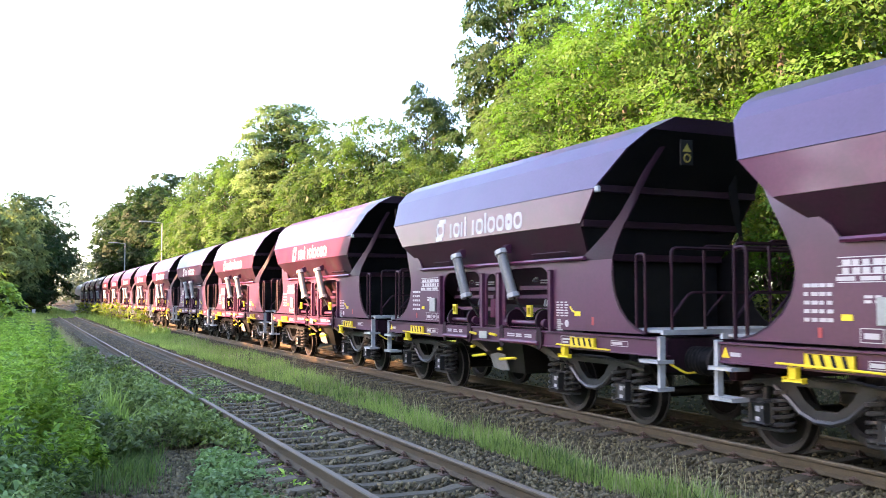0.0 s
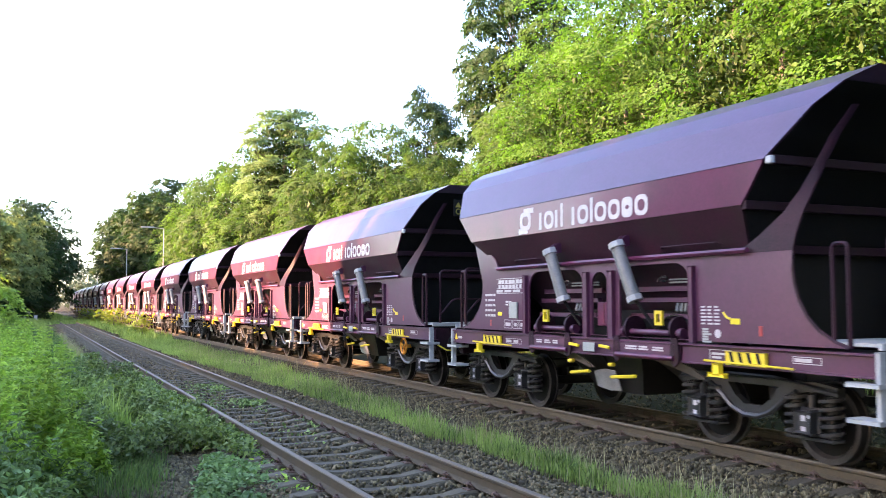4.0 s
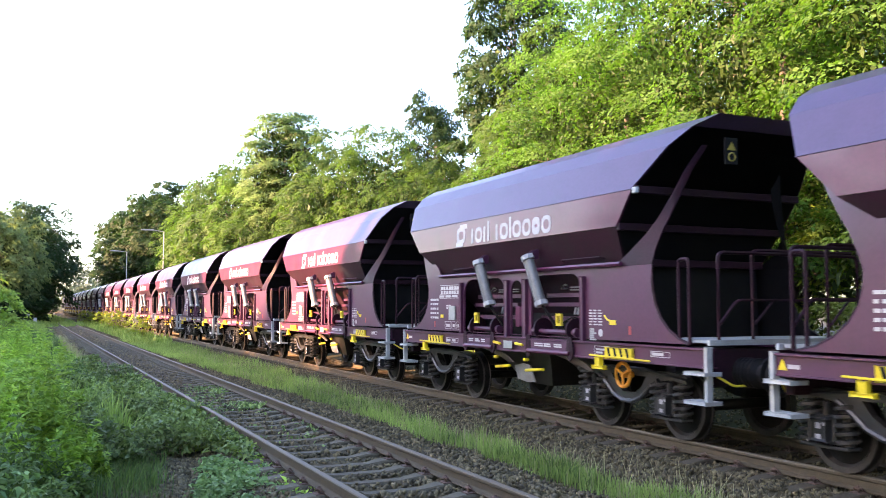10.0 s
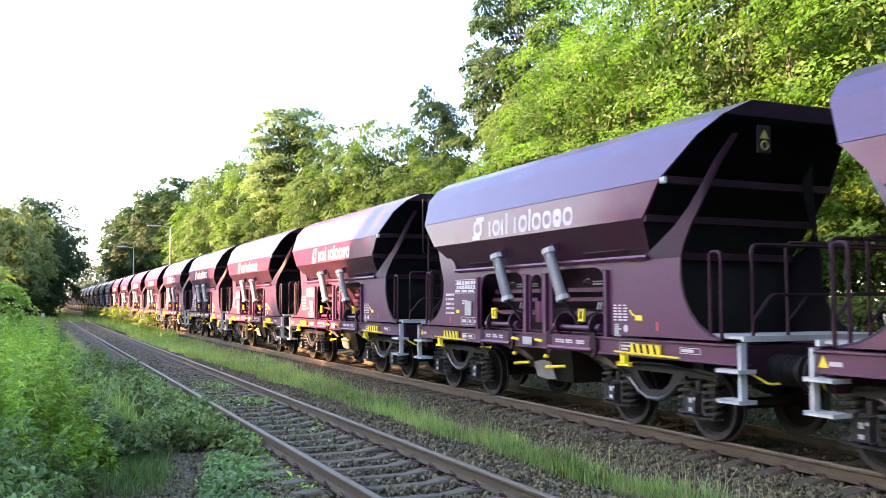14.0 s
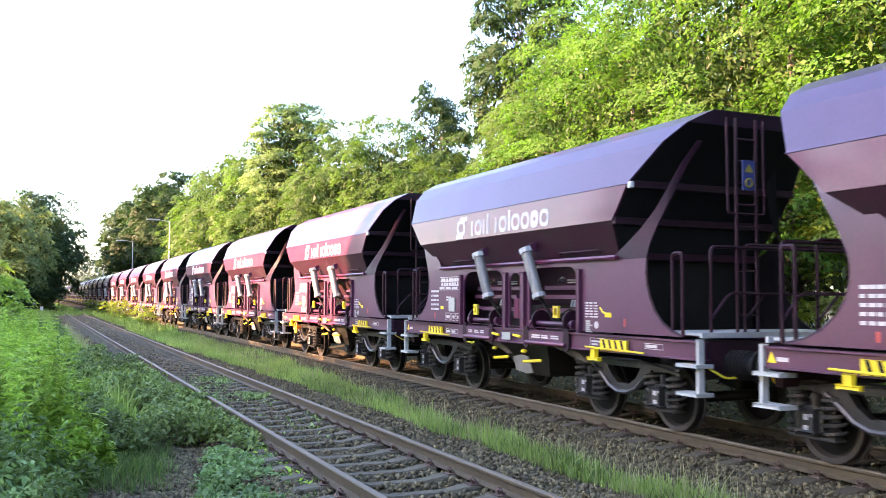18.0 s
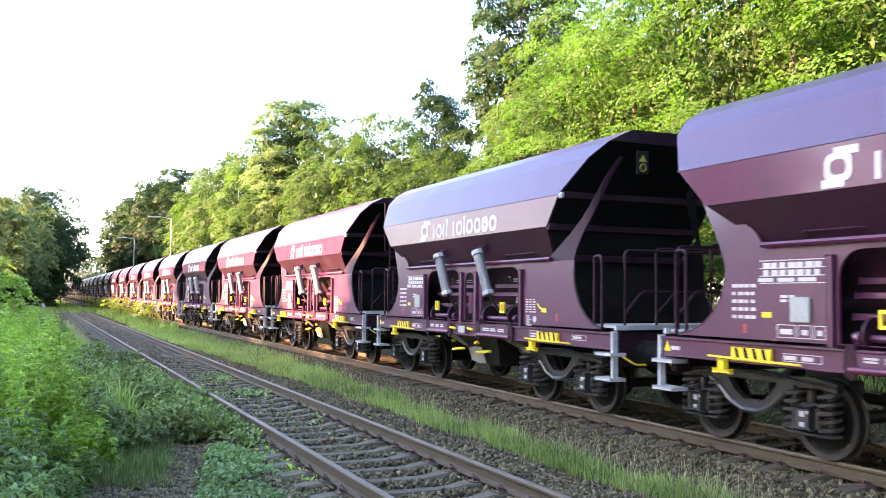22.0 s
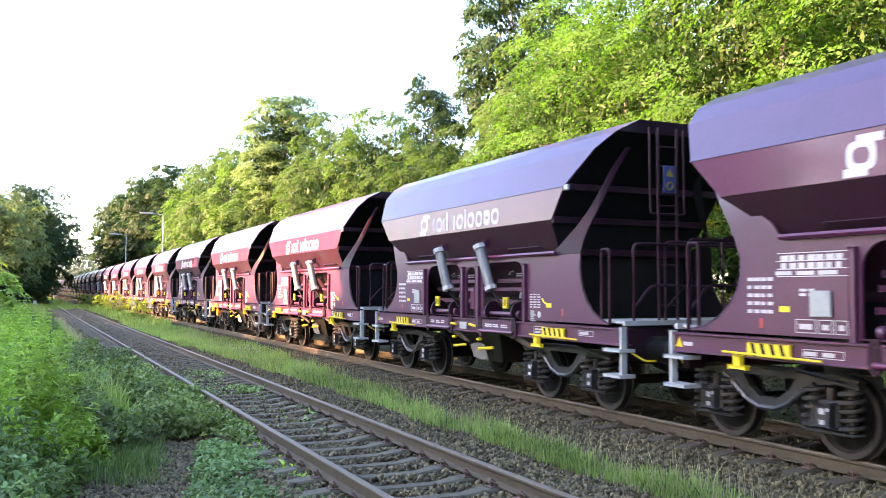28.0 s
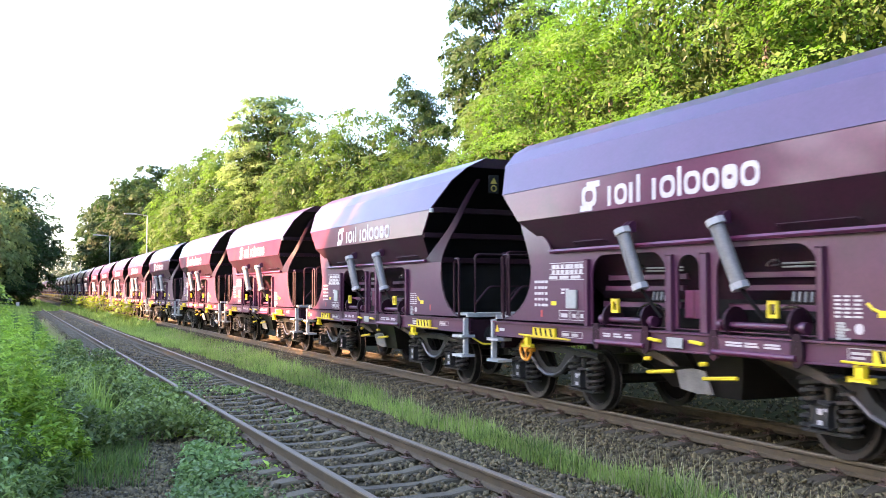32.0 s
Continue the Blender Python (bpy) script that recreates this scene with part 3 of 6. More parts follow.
def bogie(parent, y, handwheel=False, at=0.62):
    b = part("bogie", box(box(bmesh.new(), -0.62, 0.62, -0.22, 0.22, 0.62, 0.80, 0.03), -0.3, 0.3, -0.12, 0.12, 0.8, 0.98), BOGIE, parent, "black cast-steel bogie with coil springs")
    b.matrix_basis = pose(0, y, 0)
    made = {}
    for s in (-1, 1):
        x = s * 1.02
        bm = bmesh.new()
        side = [(-1.28, 0.80), (-1.30, 0.90), (-0.95, 0.95), (-0.5, 0.93), (0.5, 0.93), (0.95, 0.95), (1.30, 0.90), (1.28, 0.80), (0.98, 0.84), (0.62, 0.80),
                (0.40, 0.60), (0.18, 0.50), (-0.18, 0.50), (-0.40, 0.60), (-0.62, 0.80), (-0.98, 0.84)]
        hole = [[(-0.42, 0.85), (0.42, 0.85), (0.30, 0.70), (0.14, 0.60), (-0.14, 0.60), (-0.30, 0.70)]]
        slab(bm, side, hole, lambda u, v, t, x=x: (x - 0.05 + t, u, v), 0.10)
        part("side_frame", bm, BOGIE, b)
        part("lower_bow", tube(bmesh.new(), [(x - s * -0.07, yy, zz) for yy, zz in ((-0.72, 0.82), (-0.52, 0.70), (-0.33, 0.55), (-0.12, 0.475), (0.12, 0.475), (0.33, 0.55), (0.52, 0.70), (0.72, 0.82))], 0.035, 6), BOGIE, b)
        part("end_rail", tube(bmesh.new(), [(x + s * 0.06, yy, zz) for yy, zz in ((-1.30, 0.86), (-0.9, 0.90), (-0.4, 0.96), (0.4, 0.96), (0.9, 0.90), (1.30, 0.86))], 0.022, 5), BOGIE, b)
        for wy in (-0.9, 0.9):
            bm = box(bmesh.new(), x - 0.09, x + 0.13 if s > 0 else x + 0.09, wy - 0.15, wy + 0.15, 0.34, 0.66, 0.03)
            box(bm, x + s * 0.06, x + s * 0.17, wy - 0.12, wy + 0.12, 0.38, 0.62, 0.025)
            box(bm, x - 0.10, x + 0.10, wy - 0.34, wy + 0.34, 0.295, 0.335, 0.01)
            rod(bm, (x + s * 0.02, wy, 0.60), (x + s * 0.02, wy, 0.80), 0.05, 8)
            ab = part("axle_box", bm, BOGIE, b)
            if s > 0:
                continue
            bm = bmesh.new()
            for zz in (0.42, 0.545):
                box(bm, x + s * 0.170, x + s * 0.174, wy - 0.035, wy + 0.035, zz - 0.032, zz + 0.032)
            box(bm, x + s * 0.170, x + s * 0.174, wy - 0.11, wy - 0.06, 0.55, 0.585)
            tagged(part("marking", bm, WHITE, ab, "small white inspection marks"), kind="stuff")
            for dy in (-0.25, 0.25) if s < 0 else ():
                sp = part("spring", spring(bmesh.new(), x, wy + dy, 0.335, 0.80, 0.112), BOGIE, b)
                smooth(sp, 60)
        if s < 0:
            part("brake_hanger", tube(bmesh.new(), [(s * 0.80, 1.42, 0.85), (s * 0.80, 1.43, 0.60), (s * 0.78, 1.38, 0.30)], 0.03, 5), BOGIE, b)
    for wy in (-0.9, 0.9):
        wheelset(b, wy)
    if handwheel:
        bm = bmesh.new()
        hub = at - 0.08
        tube(bm, [(-1.24, hub + 0.17 * math.cos(a), 0.86 + 0.17 * math.sin(a)) for a in [2 * math.pi * i / 16 for i in range(17)]], 0.028, 6)
        for i in range(3):
            a = 2 * math.pi * i / 3 + 0.52
            rod(bm, (-1.24, hub, 0.86), (-1.24, hub + 0.17 * math.cos(a), 0.86 + 0.17 * math.sin(a)), 0.02, 5)
        rod(bm, (-1.26, hub, 0.86), (-1.06, hub, 0.86), 0.045, 8)
        part("hand_brake_wheel", bm, ORANGE, b, "orange spoked hand brake wheel")
    return b


def rows_of_bars(bm, x, y0, y1, z0, z1, rows, seed, gap=0.3, cuts=2):
    """Lines of unreadable small writing as bars; x is the plate's face."""
    rng = random.Random(seed)
    h = (z1 - z0) / rows
    for i in range(rows):
        zb = z0 + i * h
        y = y1
        for c in range(cuts):
            ln = (y1 - y0) / cuts * rng.uniform(0.55, 0.92)
            box(bm, x - 0.003, x, y - ln, y, zb, zb + h * (1 - gap))
            y -= (y1 - y0) / cuts
    return bm


def frame_bars(bm, x, y0, y1, z0, z1, t=0.012):
    box(bm, x - 0.003, x, y0, y1, z0, z0 + t)
    box(bm, x - 0.003, x, y0, y1, z1 - t, z1)
    box(bm, x - 0.003, x, y0, y0 + t, z0 + t, z1 - t)
    box(bm, x - 0.003, x, y1 - t, y1, z0 + t, z1 - t)
    return bm


def on_band(y, v, out=0.0):
    """A point of the near side's vertical band, v metres up from its lower edge."""
    t = v / 0.49
    return (-(1.55 - 0.005 * t) - out, y, 2.98 + 0.49 * t)


def band_shape(bm, y0, y1, v0, v1, r=0.03, hole=None):
    """A flat rounded shape on the band; y runs from y1 (front) to y0."""
    def loop(a0, a1, b0, b1, rr):
        pts = []
        for cy, cz, s in ((a1 - rr, b1 - rr, 0), (a0 + rr, b1 - rr, 1), (a0 + rr, b0 + rr, 2), (a1 - rr, b0 + rr, 3)):
            for i in range(4):
                a = math.pi / 2 * (s + i / 3)
                pts.append((cy + rr * math.cos(a), cz + rr * math.sin(a)))
        return pts
    outer = loop(y0, y1, v0, v1, r)
    inner = loop(*hole, r * 0.7) if hole else []
    rings = [[bm.verts.new(on_band(u, v, d)) for u, v in pts] for pts in ((outer, inner) if hole else (outer,)) for d in (0.002, 0.005)]
    n = len(outer)
    for p, q in ((rings[0], rings[1]), (rings[2], rings[3]), (rings[1], rings[3])) if hole else ((rings[0], rings[1]),):
        for i in range(n):
            bm.faces.new((p[i], p[(i + 1) % n], q[(i + 1) % n], q[i]))
    if not hole:
        bm.faces.new(rings[1])


def hopper_wagon(ladder, wheel_front, wheel_rear):
    w = new("hopper_wagon")
    tagged(w, "purple bogie hopper wagon with round-cut ends and white lettering, rolling", "railway wagon", "wagons of the train")
    part("hopper_body", stack(bmesh.new(), [(a, b, c, z + (0.003 if i == 0 else 0)) for i, (a, b, c, z) in enumerate(HULL[3:5])]), PAINT, w)
    part("hopper_slope", stack(bmesh.new(), [(a - 0.004 * (i == 3), b, c, z) for i, (a, b, c, z) in enumerate(HULL[:4])]), PAINT_SLOPE, w, "dark purple lower slope of the hopper")
    part("roof", stack(bmesh.new(), [(a + (0.003 if i == 0 else 0), b, c, z + (0.004 if i == 0 else 0)) for i, (a, b, c, z) in enumerate(HULL[4:])]), PAINT_ROOF, w, "smooth glossy purple upper hull, tinted bluer for the sky on it")
    for s in (-1, 1):
        if s < 0:
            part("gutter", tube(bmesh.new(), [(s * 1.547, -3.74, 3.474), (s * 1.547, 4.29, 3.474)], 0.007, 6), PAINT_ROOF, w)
            part("gutter_end", box(bmesh.new(), s * 1.555 - 0.03, s * 1.555 + 0.03, -3.84, -3.74, 3.40, 3.49, 0.012), GALV, w)
        out = [*[(y + (0.3 if s > 0 else 0.0), z) for y, z in REAR_EDGE], *[(y - (0.45 if s > 0 else 0.0), z) for y, z in FRONT_EDGE]]
        holes = [arch(0.20, 1.85, 1.37, 2.36, 0.30), arch(-0.43, -0.02, 1.37, 2.30, 0.20), arch(-2.24, -0.72, 1.37, 2.36, 0.30)]
        # far-side plates and arms: the shade on their inner faces is coloured black
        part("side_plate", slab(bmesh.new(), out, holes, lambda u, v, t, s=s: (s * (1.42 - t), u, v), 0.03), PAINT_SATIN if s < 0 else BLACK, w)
        smooth(part("corner_arm", arm_mesh(bmesh.new(), [(a + (0.3 if s > 0 else 0.0), b + (0.15 if s > 0 else 0.0), *c) for a, b, *c in REAR_ARM], s), PAINT_DULL if s < 0 else BLACK, w, "dark corner arm"), 50)
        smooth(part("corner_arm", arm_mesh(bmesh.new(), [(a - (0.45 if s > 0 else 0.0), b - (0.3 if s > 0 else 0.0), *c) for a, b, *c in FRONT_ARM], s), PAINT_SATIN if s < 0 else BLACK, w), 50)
        if s < 0:
            for edge in (REAR_EDGE, FRONT_EDGE):
                part("cut_rim", tube(bmesh.new(), [(s * 1.40, y, z) for y, z in edge], 0.024, 6), PAINT_DULL, w)
        bm = box(bmesh.new(), s * 1.34, s * 1.45, -5.05, 4.72, 1.09, 1.30, 0.008)
        box(bm, s * 1.30, s * 1.49, -5.05, 4.72, 1.302, 1.325)
        box(bm, s * 1.28, s * 1.48, -5.05, 4.72, 1.075, 1.092)
        part("side_sill", bm, PAINT_SATIN, w)
        part("waist_rail", tube(bmesh.new(), [(s * 1.46, -3.30, 2.455), (s * 1.46, 2.90, 2.455)], 0.035, 6), PAINT, w)
        for y0, y1 in ((-0.61, -0.49), (0.04, 0.15), (1.89, 1.97), (-2.34, -2.26)) if s < 0 else ():
            part("stiffener", box(bmesh.new(), s * 1.42, s * 1.47, y0, y1, 1.33, 2.30, 0.01), PAINT_SATIN, w)
        # unloading gear in the openings
        for y0, y1 in ((0.20, 1.85), (-2.24, -0.72)) if s < 0 else ():
            for zz, xx, h in ((1.62, 1.20, 0.07), (1.85, 1.16, 0.065), (2.00, 1.10, 0.07)):
                part("cross_bar", box(bmesh.new(), s * (xx - 0.06), s * xx, y0 - 0.02, y1 + 0.02, zz, zz + h, 0.006), PAINT_SATIN, w)
            part("cross_bar", box(bmesh.new(), s * 1.0, s * 1.05, y0, y1, 2.19, 2.225, 0.006), CYLINDER, w, "pale grey upper bar")
            for zz in (2.115, 2.155):
                part("air_pipe", rod(bmesh.new(), (s * 1.14, y0, zz), (s * 1.14, y0 + 0.75, zz), 0.012, 6), CYLINDER, w, "thin pale air pipe")
            for k in range(4):
                part("valve_lever", rod(bmesh.new(), (s * 1.19, y0 + 0.30 + 0.085 * k, 1.72), (s * 1.15, y0 + 0.32 + 0.085 * k, 1.83), 0.018, 6), CYLINDER, w, "small pale valve lever")
            bm = tube(bmesh.new(), [(s * 1.18, y0 + 0.85 + 0.10 * math.cos(i * 0.7), 2.13 + 0.05 * math.sin(i * 0.7) + 0.008 * i) for i in range(8)], 0.014, 5)
            part("air_hose", bm, BLACK_GLOSS, w)
            bm = tube(bmesh.new(), [(s * 1.22, y0 + 0.55 + 0.30 * math.cos(i * 0.35), 1.50 + 0.17 * math.sin(i * 0.35)) for i in range(10)], 0.016, 5)
            part("air_hose", bm, BLACK_GLOSS, w)
        for yy, hl in ((1.10, 0.55), (-1.37, 0.63)) if s < 0 else ():
            bm = rod(bmesh.new(), (s * 1.36, yy - hl, 1.44), (s * 1.36, yy + hl, 1.44), 0.040, 10)
            for e in (-hl, hl):
                rod(bm, (s * 1.36, yy + e - 0.04, 1.44), (s * 1.36, yy + e + 0.04, 1.44), 0.07, 10)
            smooth(part("shaft", bm, PAINT_SATIN, w))
            for e in (-0.8 * hl, 0.75 * hl):
                part("gear_disc", rod(bmesh.new(), (s * 1.30, yy + e - 0.02, 1.48), (s * 1.30, yy + e + 0.02, 1.48), 0.18, 18), PAINT_DULL, w)
            part("trough_front", box(bmesh.new(), s * 1.455, s * 1.495, yy - hl, yy + hl, 1.10, 1.30, 0.008), PAINT_SATIN, w)
            smooth(part("trough_lip", rod(bmesh.new(), (s * 1.505, yy - hl, 1.12), (s * 1.505, yy + hl, 1.12), 0.036, 10), PAINT, w))
            for e in (-hl, hl):
                pts = [(yy + e - 0.05, 1.38), (yy + e + 0.05, 1.38), (yy + e + 0.08, 1.27), (yy + e + 0.09, 1.14), (yy + e + 0.06, 1.05), (yy + e, 1.01), (yy + e - 0.06, 1.05), (yy + e - 0.09, 1.14), (yy + e - 0.08, 1.27)]
                part("chute_bracket", slab(bmesh.new(), pts, [], lambda u, v, t, s=s: (s * (1.47 + t), u, v), 0.03), PAINT_DULL, w)
        for yt, yb in () if s > 0 else ((0.87, 0.60), (-0.92, -1.22)):
            top, bot = Vector((s * 1.60, yt, 2.66)), Vector((s * 1.52, yb, 1.88))
            cyl = smooth(part("cylinder", rod(bmesh.new(), top, bot, 0.085, 14), CYLINDER, w, "grey pneumatic cylinder"))
            d = (bot - top).normalized()
            if s > 0:
                continue
            part("cap", rod(bmesh.new(), top - d * 0.03, top + d * 0.05, 0.118, 8), GALV, cyl)
            part("cap", rod(bmesh.new(), bot - d * 0.06, bot + d * 0.02, 0.112, 8), GALV, cyl)
            for dy in (0.012, -0.088):
                part("bracket_cheek", slab(bmesh.new(), [(s * 1.44, 2.64), (s * 1.60, 2.62), (s * 1.63, 2.66), (s * 1.60, 2.72), (s * 1.50, 2.79), (s * 1.44, 2.79)], [], lambda u, v, t, y=yt + dy: (u, y + t, v), 0.018), PAINT_SATIN, cyl)
            part("bracket_pin", rod(bmesh.new(), (s * 1.60, yt - 0.105, 2.69), (s * 1.60, yt + 0.045, 2.69), 0.02, 8), GALV, cyl)
            for a in (2.7,):
                off = Vector((0.092 * math.cos(a), 0.092 * math.sin(a), 0))
                part("tie_rod", rod(bmesh.new(), top + off, bot + off, 0.010, 5), CYLINDER, cyl)
            part("piston_rod", rod(bmesh.new(), bot, (s * 1.36, yb - 0.22, 1.50), 0.025, 6), BLACK, w)
        for yy in (1.25, -1.64) if s < 0 else ():
            bm = slab(bmesh.new(), [(yy - 0.075, 1.54), (yy + 0.075, 1.54), (yy + 0.075, 1.735), (yy - 0.075, 1.735)], [[(yy - 0.042, 1.58), (yy + 0.042, 1.58), (yy + 0.042, 1.695), (yy - 0.042, 1.695)]], lambda u, v, t, s=s: (s * (1.47 - t), u, v), 0.04)
            part("release_handle", bm, YELLOW, w, "yellow square release handle")
        for yy, ln in ((0.44, 0.26), (-0.67, 0.29)) if s < 0 else ():
            part("locking_bar", rod(bmesh.new(), (s * 1.34, yy - ln, 0.81), (s * 1.34, yy + ln, 0.76), 0.026, 6), YELLOW, w, "yellow round locking bar")
            part("locking_pin", rod(bmesh.new(), (s * 1.34, yy + ln - 0.07, 0.945), (s * 1.34, yy + ln + 0.05, 0.935), 0.030, 6), YELLOW, w)
        if s < 0:
            part("makers_plate", box(bmesh.new(), s * 1.517, s * 1.505, -0.21, 0.09, 1.125, 1.255, 0.003), PALE, w, "small white maker's plate")
        for yy in (0.31, -0.48) if s < 0 else ():
            part("locking_pin", rod(bmesh.new(), (s * 1.53, yy - 0.12, 1.20), (s * 1.53, yy + 0.12, 1.22), 0.024, 6), YELLOW, w)
        # brake levers with their striped backing
        for c, e in ((3.01, 0.74), (-3.32, 0.71)) if s < 0 else ():
            part("brake_lever", rod(bmesh.new(), (s * 1.535, c - e, 1.115), (s * 1.535, c + e, 1.135), 0.014, 6), YELLOW, w, "yellow brake changeover lever")
            hk = c + 0.49
            bm = box(bmesh.new(), s * 1.50, s * 1.55, hk - 0.055, hk + 0.055, 0.98, 1.10, 0.012)
            box(bm, s * 1.50, s * 1.55, hk - 0.14, hk + 0.14, 0.945, 0.985, 0.012)
            part("lever_hook", bm, YELLOW, w)
            pl = part("striped_plate", box(bmesh.new(), s * 1.47, s * 1.50, c - 0.27, c + 0.37, 1.10, 1.26, 0.006), YELLOW, w, "yellow plate with black slanted stripes")
            bm = bmesh.new()
            for k in range(4):
                yy = c - 0.22 + k * 0.145
                x = s * 1.503
                v = [bm.verts.new((x, yy, 1.105)), bm.verts.new((x, yy + 0.055, 1.105)), bm.verts.new((x, yy + 0.105, 1.255)), bm.verts.new((x, yy + 0.05, 1.255))]
                bm.faces.new(v)
            part("stripe", bm, BLACK, pl)
        # steps at the four corners
        for yy, e in ((-5.08, 1), (4.755, -1)):
            bm = box(bmesh.new(), s * 1.42, s * 1.49, yy - 0.03, yy + 0.03, 0.66, 1.34, 0.008)
            st = part("step", bm, GALV, w, "pale galvanised corner step")
            for zz in (0.66, 1.02):
                part("step_tread", box(bmesh.new(), s * 1.30, s * 1.56, yy - (0.06 if e > 0 else 0.34), yy + (0.34 if e > 0 else 0.06), zz - 0.03, zz + 0.012, 0.006), GALV, st)
        # buffers
        for yy, e in ((-5.05, -1), (4.72, 1)):
            ribs = [(r, 0.06 * k + d) for k in range(5) for r, d in ((0.165, 0.0), (0.19, 0.012), (0.19, 0.036), (0.165, 0.048))]
            bm = lathe(bmesh.new(), [(0.165, -0.02), *ribs, (0.12, 0.32), (0.11, 0.455), (0.225, 0.46), (0.225, 0.485), (0.15, 0.497)], 18, lambda u, v, d, s=s, yy=yy, e=e: (s * 0.875 + u, yy + e * d * 1.1, 1.02 + v))
            part("buffer", bm, BLACK, w, "black round buffer")
        # upright grab hoops at the corners
        for y0, y1 in ((-4.66, -4.46), (4.34, 4.54)) if s < 0 else ():
            part("grab_hoop", tube(bmesh.new(), rounded([(s * 1.38, y0, 1.36), (s * 1.38, y0, 2.46), (s * 1.38, y1, 2.46), (s * 1.38, y1, 1.36)], 0.07), 0.026, 6), PAINT_DULL, w)
    # rails across the platforms
    for yy in (-5.02, 4.70):
        part("end_rail", tube(bmesh.new(), rounded([(-1.22, yy, 1.36), (-1.22, yy, 2.53), (1.22, yy, 2.53), (1.22, yy, 1.36)], 0.10), 0.026, 6), PAINT_DULL, w)
        part("rail_post", tube(bmesh.new(), rounded([(-0.63, yy + 0.03, 1.36), (-0.63, yy + 0.03, 2.57), (1.15, yy + 0.03, 2.57)], 0.10), 0.026, 6), PAINT_DULL, w)
        part("middle_rail", tube(bmesh.new(), rounded([(-1.20, yy, 1.62), (-0.92, yy, 1.93), (1.20, yy, 1.93)], 0.10), 0.019, 6), PAINT_DULL, w)
        part("brace", rod(bmesh.new(), (-0.60, yy + 0.03, 1.62), (-0.28, yy + 0.03, 1.92), 0.018, 6), PAINT_DULL, w)
    for y0, y1 in ((-2.75, -1.65), (1.55, 2.35)):
        part("grab_rail", tube(bmesh.new(), rounded([(-1.35, y0, 2.56), (-1.42, y0 + 0.02, 2.58), (-1.42, y1 - 0.02, 2.58), (-1.35, y1, 2.56)], 0.02), 0.012, 5), PAINT_DULL, w)
    # platforms, headstocks, under-hull
    for y0, y1 in ((-5.08, -3.90), (3.54, 4.76)):
        bm = box(bmesh.new(), -1.34, 1.34, y0, y1, 1.385, 1.42)
        box(bm, -1.42, 1.42, y0 if y0 < 0 else y1 - 0.05, y0 + 0.05 if y0 < 0 else y1, 1.36, 1.43)
        part("platform", bm, GALV, w, "pale galvanised platform grating")
    for y0, y1 in ((-5.04, -4.90), (4.58, 4.715)):
        part("headstock", box(bmesh.new(), -1.34, 1.34, y0, y1, 0.86, 1.32, 0.01), PAINT_DULL, w)
    part("centre_sill", box(bmesh.new(), -0.35, 0.35, -4.8, 4.75, 0.98, 1.25), BLACK, w)
    for yy in (-5.30, 4.98):
        part("coupling", box(rod(bmesh.new(), (0, yy - 0.28, 0.98), (0, yy + 0.28, 0.98), 0.05, 8), -0.07, 0.07, yy - 0.1, yy + 0.1, 0.80, 1.05, 0.02), BLACK, w)
        bm = tube(bmesh.new(), [(-0.55, yy - 0.3, 1.0), (-0.57, yy - 0.1, 0.74), (-0.57, yy + 0.1, 0.74), (-0.55, yy + 0.3, 1.0)], 0.028, 6)
        part("brake_hose", bm, BLACK, w)
        part("uncoupling_bar", tube(bmesh.new(), rounded([(-1.32, yy * 0.96, 0.98), (-1.15, yy * 0.98, 0.86), (-0.3, yy * 0.98, 0.88)], 0.06), 0.016, 5), YELLOW, w)
    # end sheets over the purple hull ends, black to stand for the shade there
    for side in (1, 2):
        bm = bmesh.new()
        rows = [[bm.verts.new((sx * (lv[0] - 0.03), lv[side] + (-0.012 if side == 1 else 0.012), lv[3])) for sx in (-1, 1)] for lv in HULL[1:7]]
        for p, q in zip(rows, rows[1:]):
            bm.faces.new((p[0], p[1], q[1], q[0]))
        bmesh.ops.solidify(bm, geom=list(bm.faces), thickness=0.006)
        part("end_sheet", bm, BLACK, w, "sloping end sheet, coloured black for the shade on it")
    # end walls: slope sheets are the hull's own ends; ribs lie across them
    for (wd, a, _, z), e in ((HULL[4], -0.035), (HULL[3], -0.03), (HULL[2], -0.03)):
        part("end_rib", box(bmesh.new(), -wd + 0.02, wd - 0.02, a + e - 0.03, a + 0.03, z - 0.055, z + 0.055, 0.01), PAINT_DULL, w)
    # walls and shell in the openings: deep shade put into a black colour
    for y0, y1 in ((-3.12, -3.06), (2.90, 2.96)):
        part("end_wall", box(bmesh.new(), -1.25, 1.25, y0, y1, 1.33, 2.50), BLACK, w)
    part("inner_bulkhead", box(bmesh.new(), -0.9, 0.9, -2.4, 2.3, 1.30, 2.44), BLACK, w, "hopper shell behind the side openings, coloured black for shade")
    # chutes between the bogies, each with a worn slide plate that slopes to the rear
    for yy in (0.95, -1.55):
        bm = bmesh.new()
        stack(bm, ((0.5, yy - 0.26, yy + 0.26, 0.48), (0.72, yy - 0.46, yy + 0.46, 0.80), (1.05, yy - 0.62, yy + 0.62, 1.08)))
        part("chute", bm, CHUTE, w, "black steel chute")
        part("slide_plate", slab(bmesh.new(), [(yy + 0.20, 1.07), (yy - 0.38, 1.07), (yy - 0.60, 0.99), (yy - 0.78, 0.87), (yy - 0.66, 0.86), (yy - 0.42, 0.93), (yy - 0.1, 1.01)], [], lambda u, v, t: (-(1.36 - 0.4 * (1.07 - v)) + t, u, v), 0.03), SLIDE, w, "worn brown steel slide plate")
